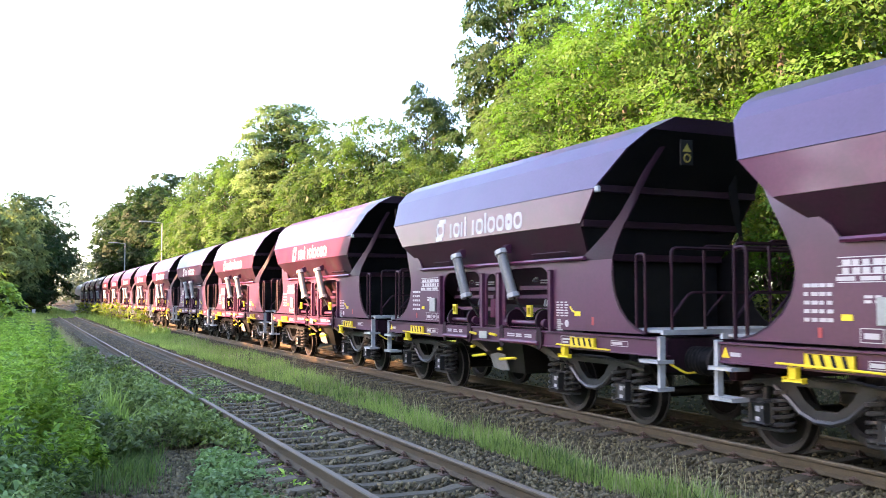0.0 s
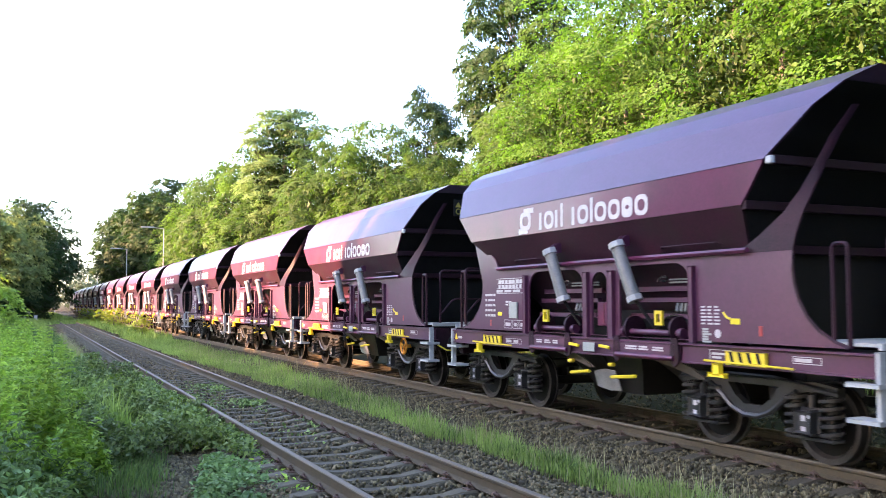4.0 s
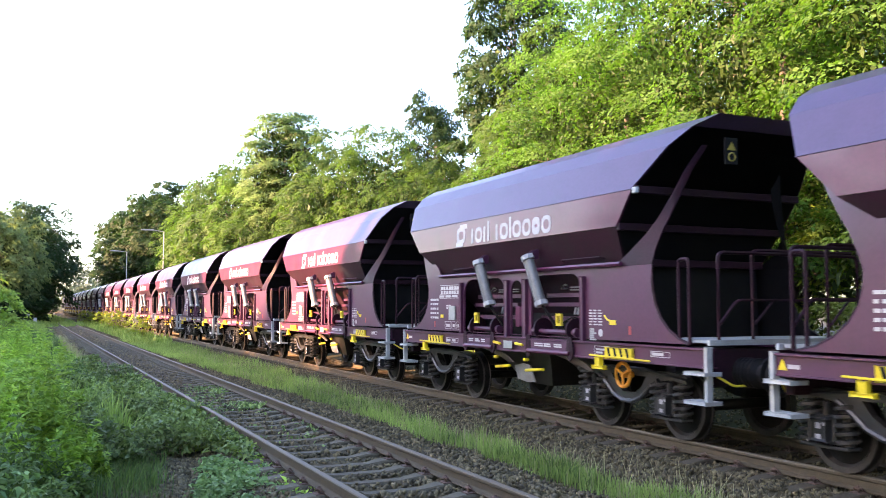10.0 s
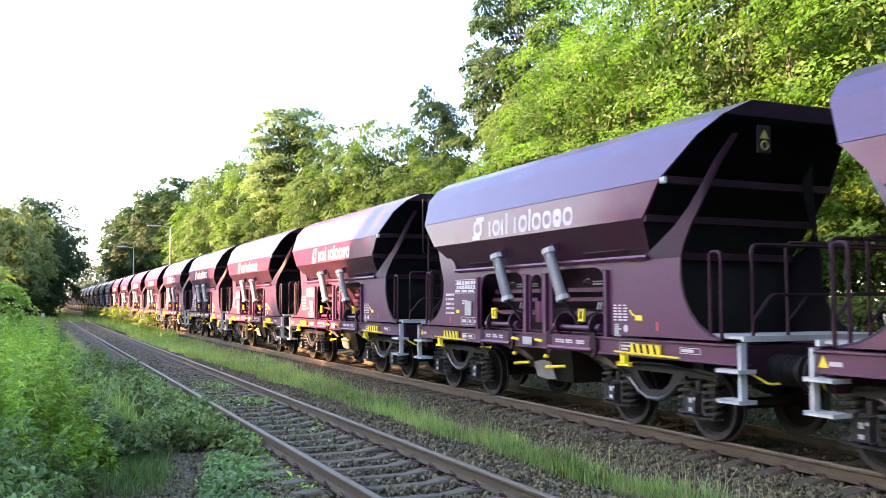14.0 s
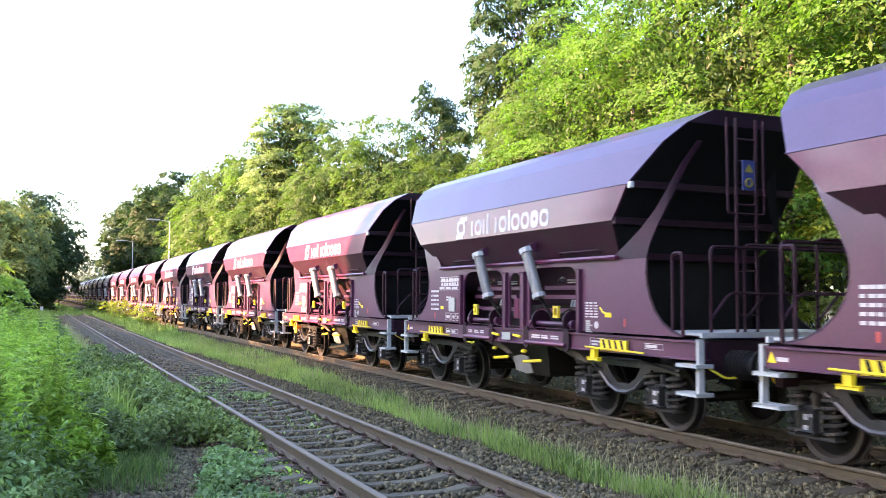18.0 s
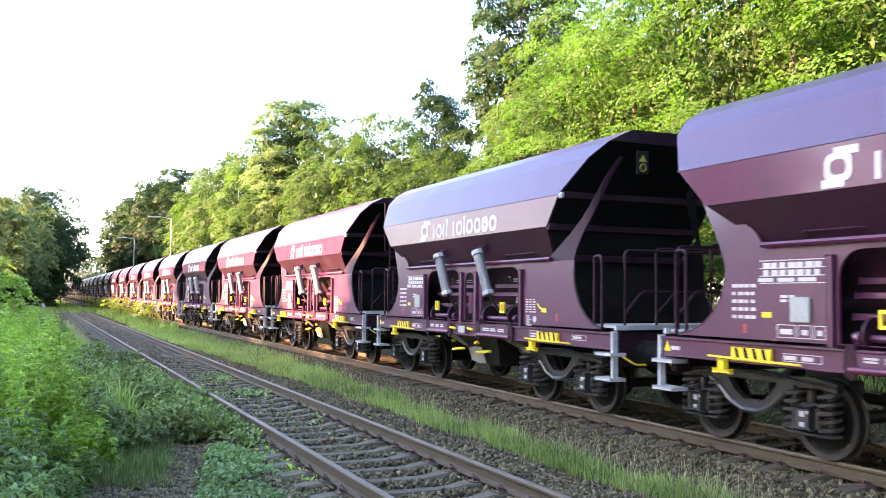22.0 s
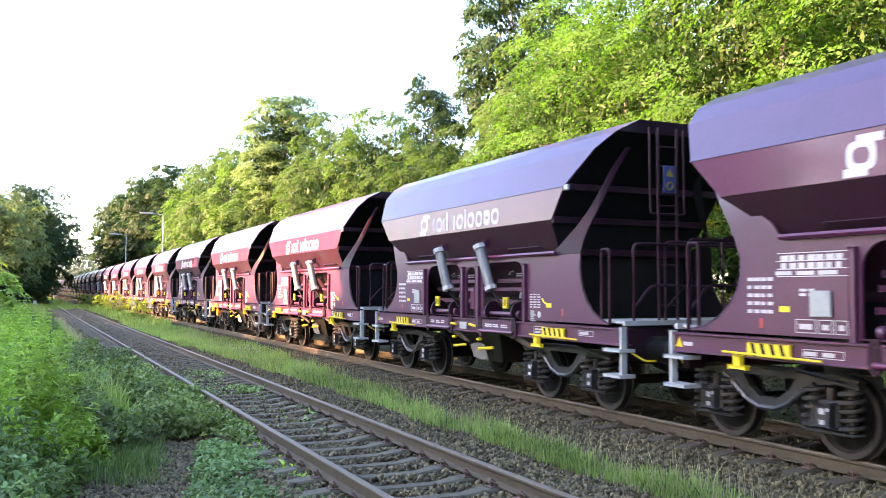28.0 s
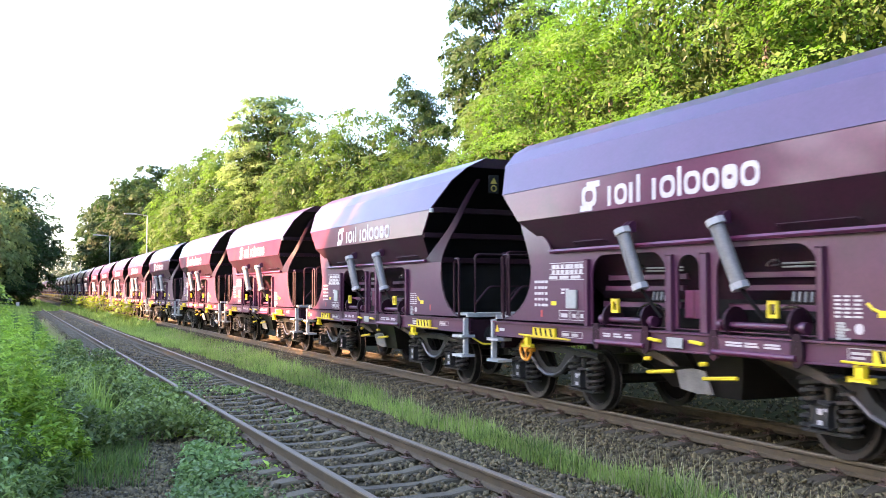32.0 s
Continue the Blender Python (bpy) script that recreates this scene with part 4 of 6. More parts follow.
    part("discharge_box", stack(bmesh.new(), ((0.95, -0.62, -0.05, 0.50), (1.05, -0.75, 0.0, 0.80), (1.15, -0.85, 0.05, 1.06))), CHUTE, w)
    part("chute_flap", slab(bmesh.new(), [(0.36, 0.80), (0.05, 0.85), (-0.20, 0.83), (-0.26, 0.54), (0.02, 0.52), (0.34, 0.56)], [], lambda u, v, t: (-(1.18 - 0.25 * (0.95 - v)) + t, u, v), 0.02), FLAP, w, "bare grey metal chute flap")
    for y0, y1 in ((-0.47, -0.31), (-0.295, -0.13)):
        part("valve_box", box(bmesh.new(), -1.40, -1.30, y0, y1, 1.50, 1.85, 0.012), PAINT, w)
    smooth(part("air_tank", rod(bmesh.new(), (0.5, -1.2, 0.72), (0.5, 0.6, 0.72), 0.2, 14), BLACK, w))
    # markings on the near side
    F = -1.424
    bm = bmesh.new()
    rows_of_bars(bm, F, 2.04, 2.92, 2.10, 2.27, 2, 3, 0.25, 7)
    rows_of_bars(bm, F, 2.10, 3.0, 2.03, 2.085, 1, 5, 0.2, 3)
    for zz in (2.01, 2.092, 2.18, 2.268):
        box(bm, F - 0.003, F, 2.02, 2.98, zz, zz + 0.010)
    tagged(part("data_table", bm, WHITE, w, "white table of unreadable small writing"), kind="stuff")
    bm = bmesh.new()
    rows_of_bars(bm, F, 3.02, 3.44, 1.60, 2.06, 5, 11, 0.55, 4)
    rows_of_bars(bm, F, 2.40, 2.66, 1.80, 1.90, 2, 7, 0.4, 2)
    tagged(part("number_line", bm, WHITE, w, "lines of white unreadable writing"), kind="stuff")
    part("card_holder", box(bmesh.new(), F - 0.03, F, 2.22, 2.50, 1.58, 1.86, 0.006), PALE, w, "pale green-grey card holder")
    bm = bmesh.new()
    for a, b in ((2.44, 2.72), (2.22, 2.41), (2.02, 2.19)):
        frame_bars(bm, F, a, b, 1.40, 1.55, 0.009)
        box(bm, F - 0.003, F, a + 0.05, b - 0.05, 1.44, 1.50)
    tagged(part("pictogram", bm, WHITE, w, "white outlined pictograms"), kind="stuff")
    bm = box(bmesh.new(), F - 0.003, F, 3.20, 3.255, 1.43, 1.54)
    part("red_mark", bm, RED, w, "small red mark")
    part("yellow_arrow", rows_of_bars(bmesh.new(), F, 2.72, 2.95, 1.62, 1.72, 1, 4, 0.35, 1), YELLOW, w)
    bm = rows_of_bars(bmesh.new(), F, -2.80, -2.44, 1.57, 1.82, 6, 21, 0.5, 3)
    tagged(part("instruction_text", bm, WHITE, w, "white lines of unreadable instructions"), kind="stuff")
    bm = rows_of_bars(bmesh.new(), F, -2.64, -2.46, 1.345, 1.53, 6, 22, 0.2, 1)
    tagged(part("small_table", bm, PALE, w), kind="stuff")
    part("round_mark", rod(bmesh.new(), (F - 0.004, -2.74, 1.46), (F, -2.74, 1.46), 0.055, 14), WHITE, w)
    bm = box(bmesh.new(), F - 0.003, F, -3.48, -3.425, 1.45, 1.57)
    part("red_mark", bm, RED, w)
    bm = tube(bmesh.new(), [(F - 0.002, -2.84, 1.72), (F - 0.002, -2.90, 1.66), (F - 0.002, -2.97, 1.64)], 0.016, 4)
    box(bm, F - 0.003, F, -3.12, -2.96, 1.58, 1.65)
    tagged(part("yellow_arrow", bm, YELLOW, w, "yellow arrow with a small tag"), kind="stuff")
    S = -1.454
    bm = bmesh.new()
    frame_bars(bm, S, 2.05, 2.60, 1.14, 1.23, 0.008)
    rows_of_bars(bm, S, 2.08, 2.58, 1.16, 1.21, 1, 41, 0.1, 2)
    frame_bars(bm, S, -3.0, -2.62, 1.13, 1.27, 0.008)
    rows_of_bars(bm, S, -2.95, -2.66, 1.16, 1.25, 2, 43, 0.4, 1)
    frame_bars(bm, S, -4.35, -3.95, 1.17, 1.25, 0.008)
    rows_of_bars(bm, S, -4.32, -3.98, 1.19, 1.235, 1, 44, 0.1, 1)
    rows_of_bars(bm, S - 0.045, 0.72, 1.48, 1.20, 1.265, 2, 45, 0.3, 3)
    rows_of_bars(bm, S - 0.045, -1.85, -0.95, 1.20, 1.265, 2, 46, 0.3, 3)
    rows_of_bars(bm, S, 4.30, 4.55, 1.16, 1.22, 1, 47, 0.2, 1)
    tagged(part("sill_marking", bm, WHITE, w, "white frames and bars on the side sill"), kind="stuff")
    bm = bmesh.new()
    v = [bm.verts.new((S - 0.002, yy, zz)) for yy, zz in ((4.70, 1.14), (4.56, 1.14), (4.63, 1.27))]
    bm.faces.new(v)
    part("warning_triangle", bm, YELLOW, w, "yellow warning triangle")
    # the emblem and the word beside it, as plain white shapes
    bm = bmesh.new()
    band_shape(bm, 1.54, 1.90, 0.08, 0.38, 0.09, (1.62, 1.82, 0.15, 0.31))
    band_shape(bm, 1.46, 1.78, 0.35, 0.44, 0.01)
    band_shape(bm, 1.64, 1.94, 0.02, 0.11, 0.01)
    tagged(part("emblem", bm, WHITE, w, "white square emblem with a round hole"), kind="stuff")
    y, t = 1.27, 0.062
    for kind, wd in ("low", 0.075), ("ring", 0.28), ("low", 0.075), ("tall", 0.075), ("", 0.15), ("low", 0.075), ("ring", 0.29), ("tall", 0.075), ("ring", 0.29), ("ring", 0.28), ("block", 0.25), ("ring", 0.29):
        bm = bmesh.new()
        y0 = y - wd
        if kind == "ring":
            band_shape(bm, y0, y, 0.05, 0.335, 0.10, (y0 + t, y - t, 0.05 + t, 0.335 - t))
        elif kind == "block":
            band_shape(bm, y0, y, 0.05, 0.335, 0.08, (y0 + 0.07, y - 0.07, 0.16, 0.225))
        elif kind:
            band_shape(bm, y0, y, 0.05, 0.42 if kind == "tall" else 0.33, 0.008)
        if kind:
            part("lettering_bar", bm, WHITE, w)
        else:
            bm.free()
        y -= wd + (0.085 if kind == "low" else 0.048)
    # rear end fittings
    if ladder:
        bm = bmesh.new()
        for xx in (-0.72, -0.38):
            rod(bm, (xx, -4.95, 1.42), (xx, -4.95, 4.25), 0.022, 6)
        for k in range(9):
            rod(bm, (-0.72, -4.95, 1.65 + 0.29 * k), (-0.38, -4.95, 1.65 + 0.29 * k), 0.015, 6)
        part("ladder", bm, PAINT_DULL, w, "dark purple end ladder")
        part("ladder_hoop", tube(bmesh.new(), rounded([(-0.86, -4.93, 4.25), (-0.86, -4.95, 2.98), (-0.24, -4.95, 2.98), (-0.24, -4.93, 4.25)], 0.06), 0.018, 6), PAINT_DULL, w)
        sg = part("warning_sign", box(bmesh.new(), -0.655, -0.445, -5.0, -4.98, 3.29, 3.69, 0.004), BLUE, w, "blue plate with yellow warning symbols")
        tri, ring, yy = (-0.55, 3.53), (-0.55, 3.39), -5.003
    else:
        sg = part("warning_sign", box(bmesh.new(), -0.72, -0.50, -4.64, -4.62, 3.74, 4.10, 0.004), BLACK, w, "dark plate with dull yellow warning symbols")
        tri, ring, yy = (-0.61, 3.93), (-0.61, 3.84), -4.643
    bm = bmesh.new()
    bm.faces.new([bm.verts.new((tri[0] + dx, yy, tri[1] + dz)) for dx, dz in ((-0.075, 0.0), (0.075, 0.0), (0.0, 0.12))])
    tube(bm, [(ring[0] + 0.055 * math.cos(a), yy, ring[1] + 0.055 * math.sin(a)) for a in [2 * math.pi * i / 14 for i in range(15)]], 0.012, 5)
    part("sign_symbol", bm, DULL_YELLOW, sg)
    bogie(w, 3.50, wheel_front)
    bogie(w, -2.92, wheel_rear, -0.02)
    return w


def locomotive():
    w = new("locomotive")
    tagged(w, "light grey freight locomotive at the head of the train", "locomotive")
    stack_l = ((1.42, -9.2, 9.2, 1.05), (1.48, -9.3, 9.3, 2.4), (1.45, -9.2, 9.2, 3.35), (1.15, -8.9, 8.9, 3.95), (0.7, -8.6, 8.6, 4.2))
    part("body", stack(bmesh.new(), stack_l), LOCO, w)
    part("frame", box(bmesh.new(), -1.38, 1.38, -9.3, 9.3, 0.80, 1.06, 0.02), BLACK, w)
    for yy in (-9.34, 9.34):
        part("windscreen", box(bmesh.new(), -1.1, 1.1, yy - 0.03, yy + 0.03, 2.5, 3.25, 0.02), BLACK, w)
        for s in (-1, 1):
            part("buffer", rod(rod(bmesh.new(), (s * 0.875, yy, 1.02), (s * 0.875, yy + (0.42 if yy > 0 else -0.42), 1.02), 0.12, 12), (s * 0.875, yy + (0.42 if yy > 0 else -0.42), 1.02), (s * 0.875, yy + (0.45 if yy > 0 else -0.45), 1.02), 0.23, 16), BLACK, w)
    for s in (-1, 1):
        for k in range(5):
            part("grille", box(bmesh.new(), s * 1.44, s * 1.50, -6 + 2.6 * k - 0.9, -6 + 2.6 * k + 0.9, 1.6, 2.3, 0.01), BLACK, w)
    for yy in (-5.6, 5.6):
        b = bogie(w, yy)
    return w


def train_place(t, k):
    """Distance of wagon k's middle along the track at t seconds; k grows towards the train's tail."""
    return FIRST + run(t) - k * PITCH


# speed in m/s every two seconds
SPEED = (7.146, 7.363, 7.549, 7.631, 7.735, 7.896, 8.069, 8.233, 8.366, 8.521, 8.656, 8.808, 8.968, 9.109, 9.216, 9.288, 9.370)
FIRST = 14.73


def run(t):
    """How far the train has gone after t seconds."""
    s, i = 0.0, 0
    while i < len(SPEED) - 2 and t > 2 * (i + 1):
        s += SPEED[i] + SPEED[i + 1]
        i += 1
    u = t - 2 * i
    return s + SPEED[i] * u + (SPEED[i + 1] - SPEED[i]) * u * u / 4


def join_alike(w):
    """For wagons that stay far ahead: alike small parts become one mesh each."""
    bpy.context.view_layer.update()
    back = w.matrix_world.inverted()
    kinds = {}
    for o in w.children_recursive:
        if o.type == "MESH" and not o.name.startswith("wheelset"):
            kinds.setdefault((o.name.split(".")[0], o.data.materials[0].name), []).append(o)
    gone = []
    for (kind, _), obs in kinds.items():
        if len(obs) < 2 or kind == "bogie":
            continue
        bm = bmesh.new()
        for o in obs:
            me = o.data.copy()
            me.transform(back @ o.matrix_world)
            bm.from_mesh(me)
            bpy.data.meshes.remove(me)
        tagged(part(kind, bm, obs[0].data.materials[0], w, obs[0]["label"] if "label" in obs[0] else ""), kind="stuff")
        gone += obs
    for o in gone:
        for c in list(o.children):
            if c not in gone:
                m = o.matrix_basis @ c.matrix_basis
                c.parent, c.matrix_basis = o.parent, m
    for o in gone:
        bpy.data.objects.remove(o)


LADDER_ENDS = (3, 4, 9, 12, 13, 15, 19, 21, 22, 25)
HANDWHEEL_FRONT, HANDWHEEL_REAR = (12, 19, 25), (2, 7)
TRAIN = []


def make_train():
    plan = {}
    for k in range(-WAGONS_AHEAD, WAGONS_BEHIND + 1):
        key = (k in LADDER_ENDS, k in HANDWHEEL_FRONT, k in HANDWHEEL_REAR) + (("far",) if k < -1 else ())
        at = pose(TRACK_X, train_place(0.0, k), 0)
        if key not in plan:
            plan[key] = hopper_wagon(*key[:3])
            if key[3:]:
                join_alike(plan[key])
            plan[key].matrix_basis = at
            TRAIN.append((k, plan[key]))
        else:
            TRAIN.append((k, copy_thing(plan[key], at)))
    head = locomotive()
    head.matrix_basis = pose(TRACK_X, train_place(0.0, -WAGONS_AHEAD) + 15.0, 0)
    return head


HEAD = make_train()


# ---- trees and plants ----
def leaf_quads(rng, centres, size, flat=0.42, droop=0.25, long=1.7, corners=4):
    """One pointed leaf (a bent kite of four corners, or of three) at each centre, turned at random."""
    n = len(centres)
    yaw = rng.uniform(0, 2 * np.pi, n)
    tilt = rng.normal(-droop, flat, n)
    roll = rng.normal(0, flat, n)
    s = size * rng.uniform(0.6, 1.25, n)
    d = np.stack([np.cos(yaw) * np.cos(tilt), np.sin(yaw) * np.cos(tilt), np.sin(tilt)], 1)
    side = np.stack([-np.sin(yaw) * np.cos(roll), np.cos(yaw) * np.cos(roll), np.sin(roll)], 1)
    up = np.cross(d, side)
    a = centres - d * (s * long * 0.5)[:, None]
    c = centres + d * (s * long * 0.5)[:, None] - up * (s * 0.15)[:, None]
    b1 = centres + side * (s * 0.42)[:, None] + up * (s * 0.12)[:, None] - d * (s * 0.1)[:, None]
    b2 = centres - side * (s * 0.42)[:, None] + up * (s * 0.12)[:, None] - d * (s * 0.1)[:, None]
    if corners == 3:
        return np.stack([a + side * (s * 0.40)[:, None] + up * (s * 0.1)[:, None], c, a - side * (s * 0.40)[:, None] + up * (s * 0.1)[:, None]], 1)
    return np.stack([a, b1, c, b2], 1)


def crown_sprays(rng, count, per, height, base, radius, spray, size, lobes=60, lobe=0.27, droop=0.4, squash=1.0, top_heavy=0.0, depth=0.3, lump=0.26, loose=0.35, flat=0.6, corners=4, soft=0.65):
    """A crown of leafy sprays: flat drooping fans of leaves over the heads of the boughs, with hollows below each head."""
    mid, hz = (height + base) / 2, (height - base) / 2
    heads = []
    gap = 1.7 * radius * math.sqrt(2.6 / lobes)
    tries = 0
    while len(heads) < lobes:
        v = rng.normal(size=3)
        v /= np.linalg.norm(v)
        k = 1.0 + lump * noise.noise((v[0] * 1.8 + radius, v[1] * 1.8, v[2] * 2.6 + height))
        r = (1 - depth * rng.uniform() ** 1.5) * k
        wide = (1 - top_heavy * (0.5 - v[2] * 0.5)) if top_heavy else 1.0
        p = np.array((v[0] * r * radius * wide, v[1] * r * radius * wide * squash, mid + v[2] * r * hz * 0.95))
        tries += 1
        if all(np.linalg.norm((p - q) * np.array([1, 1, 1.2])) > gap * 0.985 ** (tries / 8) for q in heads):
            heads.append(p)
    heads = np.array(heads)
    big = radius * lobe * rng.uniform(0.65, 1.3, lobes)
    k = rng.choice(lobes, count, p=big ** 2 / np.sum(big ** 2))
    out = heads * np.array([1, 1, 0.5]) - np.array([0, 0, mid * 0.5])
    out /= np.linalg.norm(out, axis=1, keepdims=True) + 1e-6
    v = rng.normal(size=(count, 3)) + out[k] * 0.75
    v[:, 2] = np.abs(v[:, 2]) * 1.1 - 0.35
    v /= np.linalg.norm(v, axis=1, keepdims=True)
    seat = heads[k] + v * (big[k] * rng.uniform(0.45, 1.0, count) ** 0.5)[:, None] * np.array([1.15, 1.15, flat])
    way = np.stack([np.arctan2(v[:, 1], v[:, 0]), v[:, 2]], 1)
    yaw = way[:, 0] + rng.normal(0, 0.5, count)
    fall = droop * rng.uniform(0.3, 1.6, count) - 0.35 * np.maximum(0, way[:, 1])
    roll = rng.normal(0, 0.22, count)
    u = np.stack([np.cos(yaw) * np.cos(fall), np.sin(yaw) * np.cos(fall), -np.sin(fall)], 1)
    w = np.stack([-np.sin(yaw) * np.cos(roll), np.cos(yaw) * np.cos(roll), np.sin(roll)], 1)
    up = np.cross(u, w)
    length = spray * rng.uniform(0.6, 1.35, count)
    a = rng.uniform(-1, 1, (count, per))
    b = rng.uniform(-1, 1, (count, per)) * np.sqrt(np.clip(1.05 - 0.75 * a * a, 0.1, 1)) * 0.62
    lift = rng.normal(0, 0.07, (count, per)) - 0.22 * np.maximum(0, a) ** 2 - 0.25 * b * b
    pos = seat[:, None] + length[:, None, None] * (u[:, None] * a[..., None] + w[:, None] * b[..., None] + up[:, None] * lift[..., None])
    turn = b * 1.2 + rng.normal(0, 0.55, (count, per))
    d = u[:, None] * np.cos(turn)[..., None] + w[:, None] * np.sin(turn)[..., None]
    nrm = up[:, None] + rng.normal(0, loose, (count, per, 3))
    d = d - 0.25 * rng.uniform(0, 1, (count, per, 1)) * up[:, None]
    pos, d, nrm = pos.reshape(-1, 3), d.reshape(-1, 3), nrm.reshape(-1, 3)
    d /= np.linalg.norm(d, axis=1, keepdims=True)
    side = np.cross(nrm, d)
    side /= np.linalg.norm(side, axis=1, keepdims=True)
    nrm = np.cross(d, side)
    sz = (size * rng.uniform(0.65, 1.3, len(pos)))[:, None]
    tail, tip = pos - d * sz * 0.7, pos + d * sz * 0.7 - nrm * sz * 0.2
    # the bough's round head shapes the shading more than the single leaf does
    head = np.repeat(v * 0.75 + out[k] * 0.45, per, axis=0)
    away = np.sign(np.sum(head * nrm, axis=1, keepdims=True))
    facing = head * soft + nrm * away * (1 - soft)
    facing /= np.linalg.norm(facing, axis=1, keepdims=True)
    side = side * away
    if corners == 3:
        leaves = np.stack([tail - side * sz * 0.45, tail + side * sz * 0.45, tip], 1)
    else:
        leaves = np.stack([tail, pos + side * sz * 0.5 - d * sz * 0.08, tip, pos - side * sz * 0.5 - d * sz * 0.08], 1)[:, ::-1]
    turned = np.sum(np.cross(leaves[:, 1] - leaves[:, 0], leaves[:, 2] - leaves[:, 0]) * facing, axis=1) < 0
    leaves[turned] = leaves[turned][:, ::-1]
    return leaves, seat, facing


def limbs(rng, height, base, trunk_r, clumps, count, start=0.3):
    """A tapered trunk with limbs that reach for some of the clumps."""
    bm = bmesh.new()
    lean = rng.normal(0, 0.25, 2)
    top = height * 0.82
    pts = [(lean[0] * t * t, lean[1] * t * t, -0.5 + (top + 0.5) * t) for t in np.linspace(0, 1, 7)]
    for a, b, t in zip(pts, pts[1:], np.linspace(0, 1, 7)):
        rod(bm, a, b, trunk_r * (1 - 0.85 * t), 8, trunk_r * (1 - 0.85 * (t + 1 / 6)))
    for i in rng.choice(len(clumps), min(count, len(clumps)), replace=False):
        c = clumps[i]
        t = min(0.9, max(start * 0.6, (c[2] - 0.35 * np.hypot(c[0], c[1])) / top))
        j = int(t * 6)
        f = t * 6 - j
        p = Vector(pts[j]).lerp(Vector(pts[min(j + 1, 6)]), f)
        m = (p + Vector(c)) / 2 + Vector((0, 0, 0.12 * (Vector(c) - p).length))
        r = trunk_r * 0.32 * (1 - 0.6 * t)
        rod(bm, p, m, r, 5, r * 0.6)
        rod(bm, m, c, r * 0.6, 5, r * 0.2)
    return bm


def tree(name, label, seed, height, base, radius, n, size, leaf, spray=0.5, per=26, trunk_r=0.22, limb_count=14, heart=0, inner_leaf=0.2, corners=3, **shape):
    rng = np.random.default_rng(seed)
    t = tagged(new(name), label, "tree")
    leaves, seat, facing = crown_sprays(rng, n // per, per, height, base, radius, spray, size, corners=corners, **shape)
    part("trunk", limbs(rng, height, base, trunk_r, seat * np.array([0.9, 0.9, 0.97]), limb_count), BARK, t)
    c = new("crown", flat_mesh("crown", leaves, corners, leaf, facing))
    c.parent = t
    # leaves filling the crown's heart; the shade inside is put into their dark colour
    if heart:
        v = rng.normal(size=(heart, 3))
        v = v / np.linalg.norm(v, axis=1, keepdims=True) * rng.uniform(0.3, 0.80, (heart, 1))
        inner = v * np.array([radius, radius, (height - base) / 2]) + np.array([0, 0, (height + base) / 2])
        c = new("inner_crown", flat_mesh("inner_crown", leaf_quads(rng, inner, inner_leaf, 0.9), 4, LEAF_CORE_SHADE))
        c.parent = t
    return t


def plant(ob, x, y, turn=0, size=1.0, z=None):
    m = Matrix.LocRotScale((x, y, ground_z(x, y) if z is None else z), Euler((0, 0, radians(turn))), (size, size, size))
    return m


NEAR_A = tree("broadleaf_tree", "broad fresh-green leafy tree in evening sun behind the track", 3, 16.0, 1.0, 4.4, 64000, 0.062, LEAF_N, 0.40, 24, limb_count=10, heart=7000, inner_leaf=0.12, corners=4, lobes=160, lobe=0.19, depth=0.45, loose=0.42, flat=0.65, droop=0.5, lump=0.34, soft=0.55)
NEAR_B = tree("maple_tree", "dense bright green tree with layered foliage behind the track", 7, 12.0, 0.5, 3.8, 54000, 0.061, LEAF_N, 0.38, 24, limb_count=10, heart=6500, inner_leaf=0.12, corners=4, lobes=125, lobe=0.20, depth=0.45, droop=0.5, loose=0.42, flat=0.65, lump=0.34, soft=0.55)
BROAD_M = tree("broadleaf_tree", "broad fresh-green sunlit tree at the edge of the wood", 5, 15.5, 1.5, 4.2, 32000, 0.116, LEAF_A, 0.40, 16, limb_count=10, heart=5000, lobes=170, lobe=0.18, loose=0.4, flat=0.85, droop=0.6, lump=0.3, soft=0.6)
MAPLE_M = tree("maple_tree", "dense bright green sunlit tree at the edge of the wood", 9, 12.0, 0.8, 3.8, 29000, 0.109, LEAF_M, 0.38, 16, limb_count=10, heart=5000, lobes=150, lobe=0.18, droop=0.6, loose=0.4, flat=0.85, lump=0.3, soft=0.6)
# SHADE trees: coarse unseen trees, added only to block light
SHADE_A = tree("broadleaf_tree", "broad leafy tree added out of view to shade the line", 41, 15.5, 1.5, 4.2, 3100, 0.72, LEAF_B, 0.8, 9, limb_count=8, lobes=70, lobe=0.35, loose=1.0)
SHADE_B = tree("maple_tree", "dense green tree added out of view behind the camera", 43, 12.0, 0.8, 3.8, 6000, 0.40, LEAF_B, 0.8, 10, limb_count=8, lobes=50, lobe=0.35, loose=1.0)
BROAD = tree("broadleaf_tree", "broad fresh-green leafy tree at the edge of the wood", 4, 15.5, 1.5, 4.2, 20000, 0.162, LEAF_A, 0.45, 12, heart=3500, lobes=140, lobe=0.19, loose=0.5, flat=0.9, droop=0.6, soft=0.7)
MAPLE = tree("maple_tree", "dense bright green tree at the edge of the wood", 8, 12.0, 0.8, 3.8, 18000, 0.152, LEAF_M, 0.45, 12, heart=3500, lobes=120, lobe=0.19, droop=0.6, loose=0.5, flat=0.9, soft=0.7)
CHESTNUT = tree("chestnut_tree", "tall dark green tree with large hanging leaves and gaps of sky", 11, 19.5, 3.0, 2.9, 38000, 0.13, LEAF_DARK, 0.42, 14, heart=5000, lobes=140, lobe=0.22, droop=0.8, lump=0.34, loose=0.5, flat=0.8)
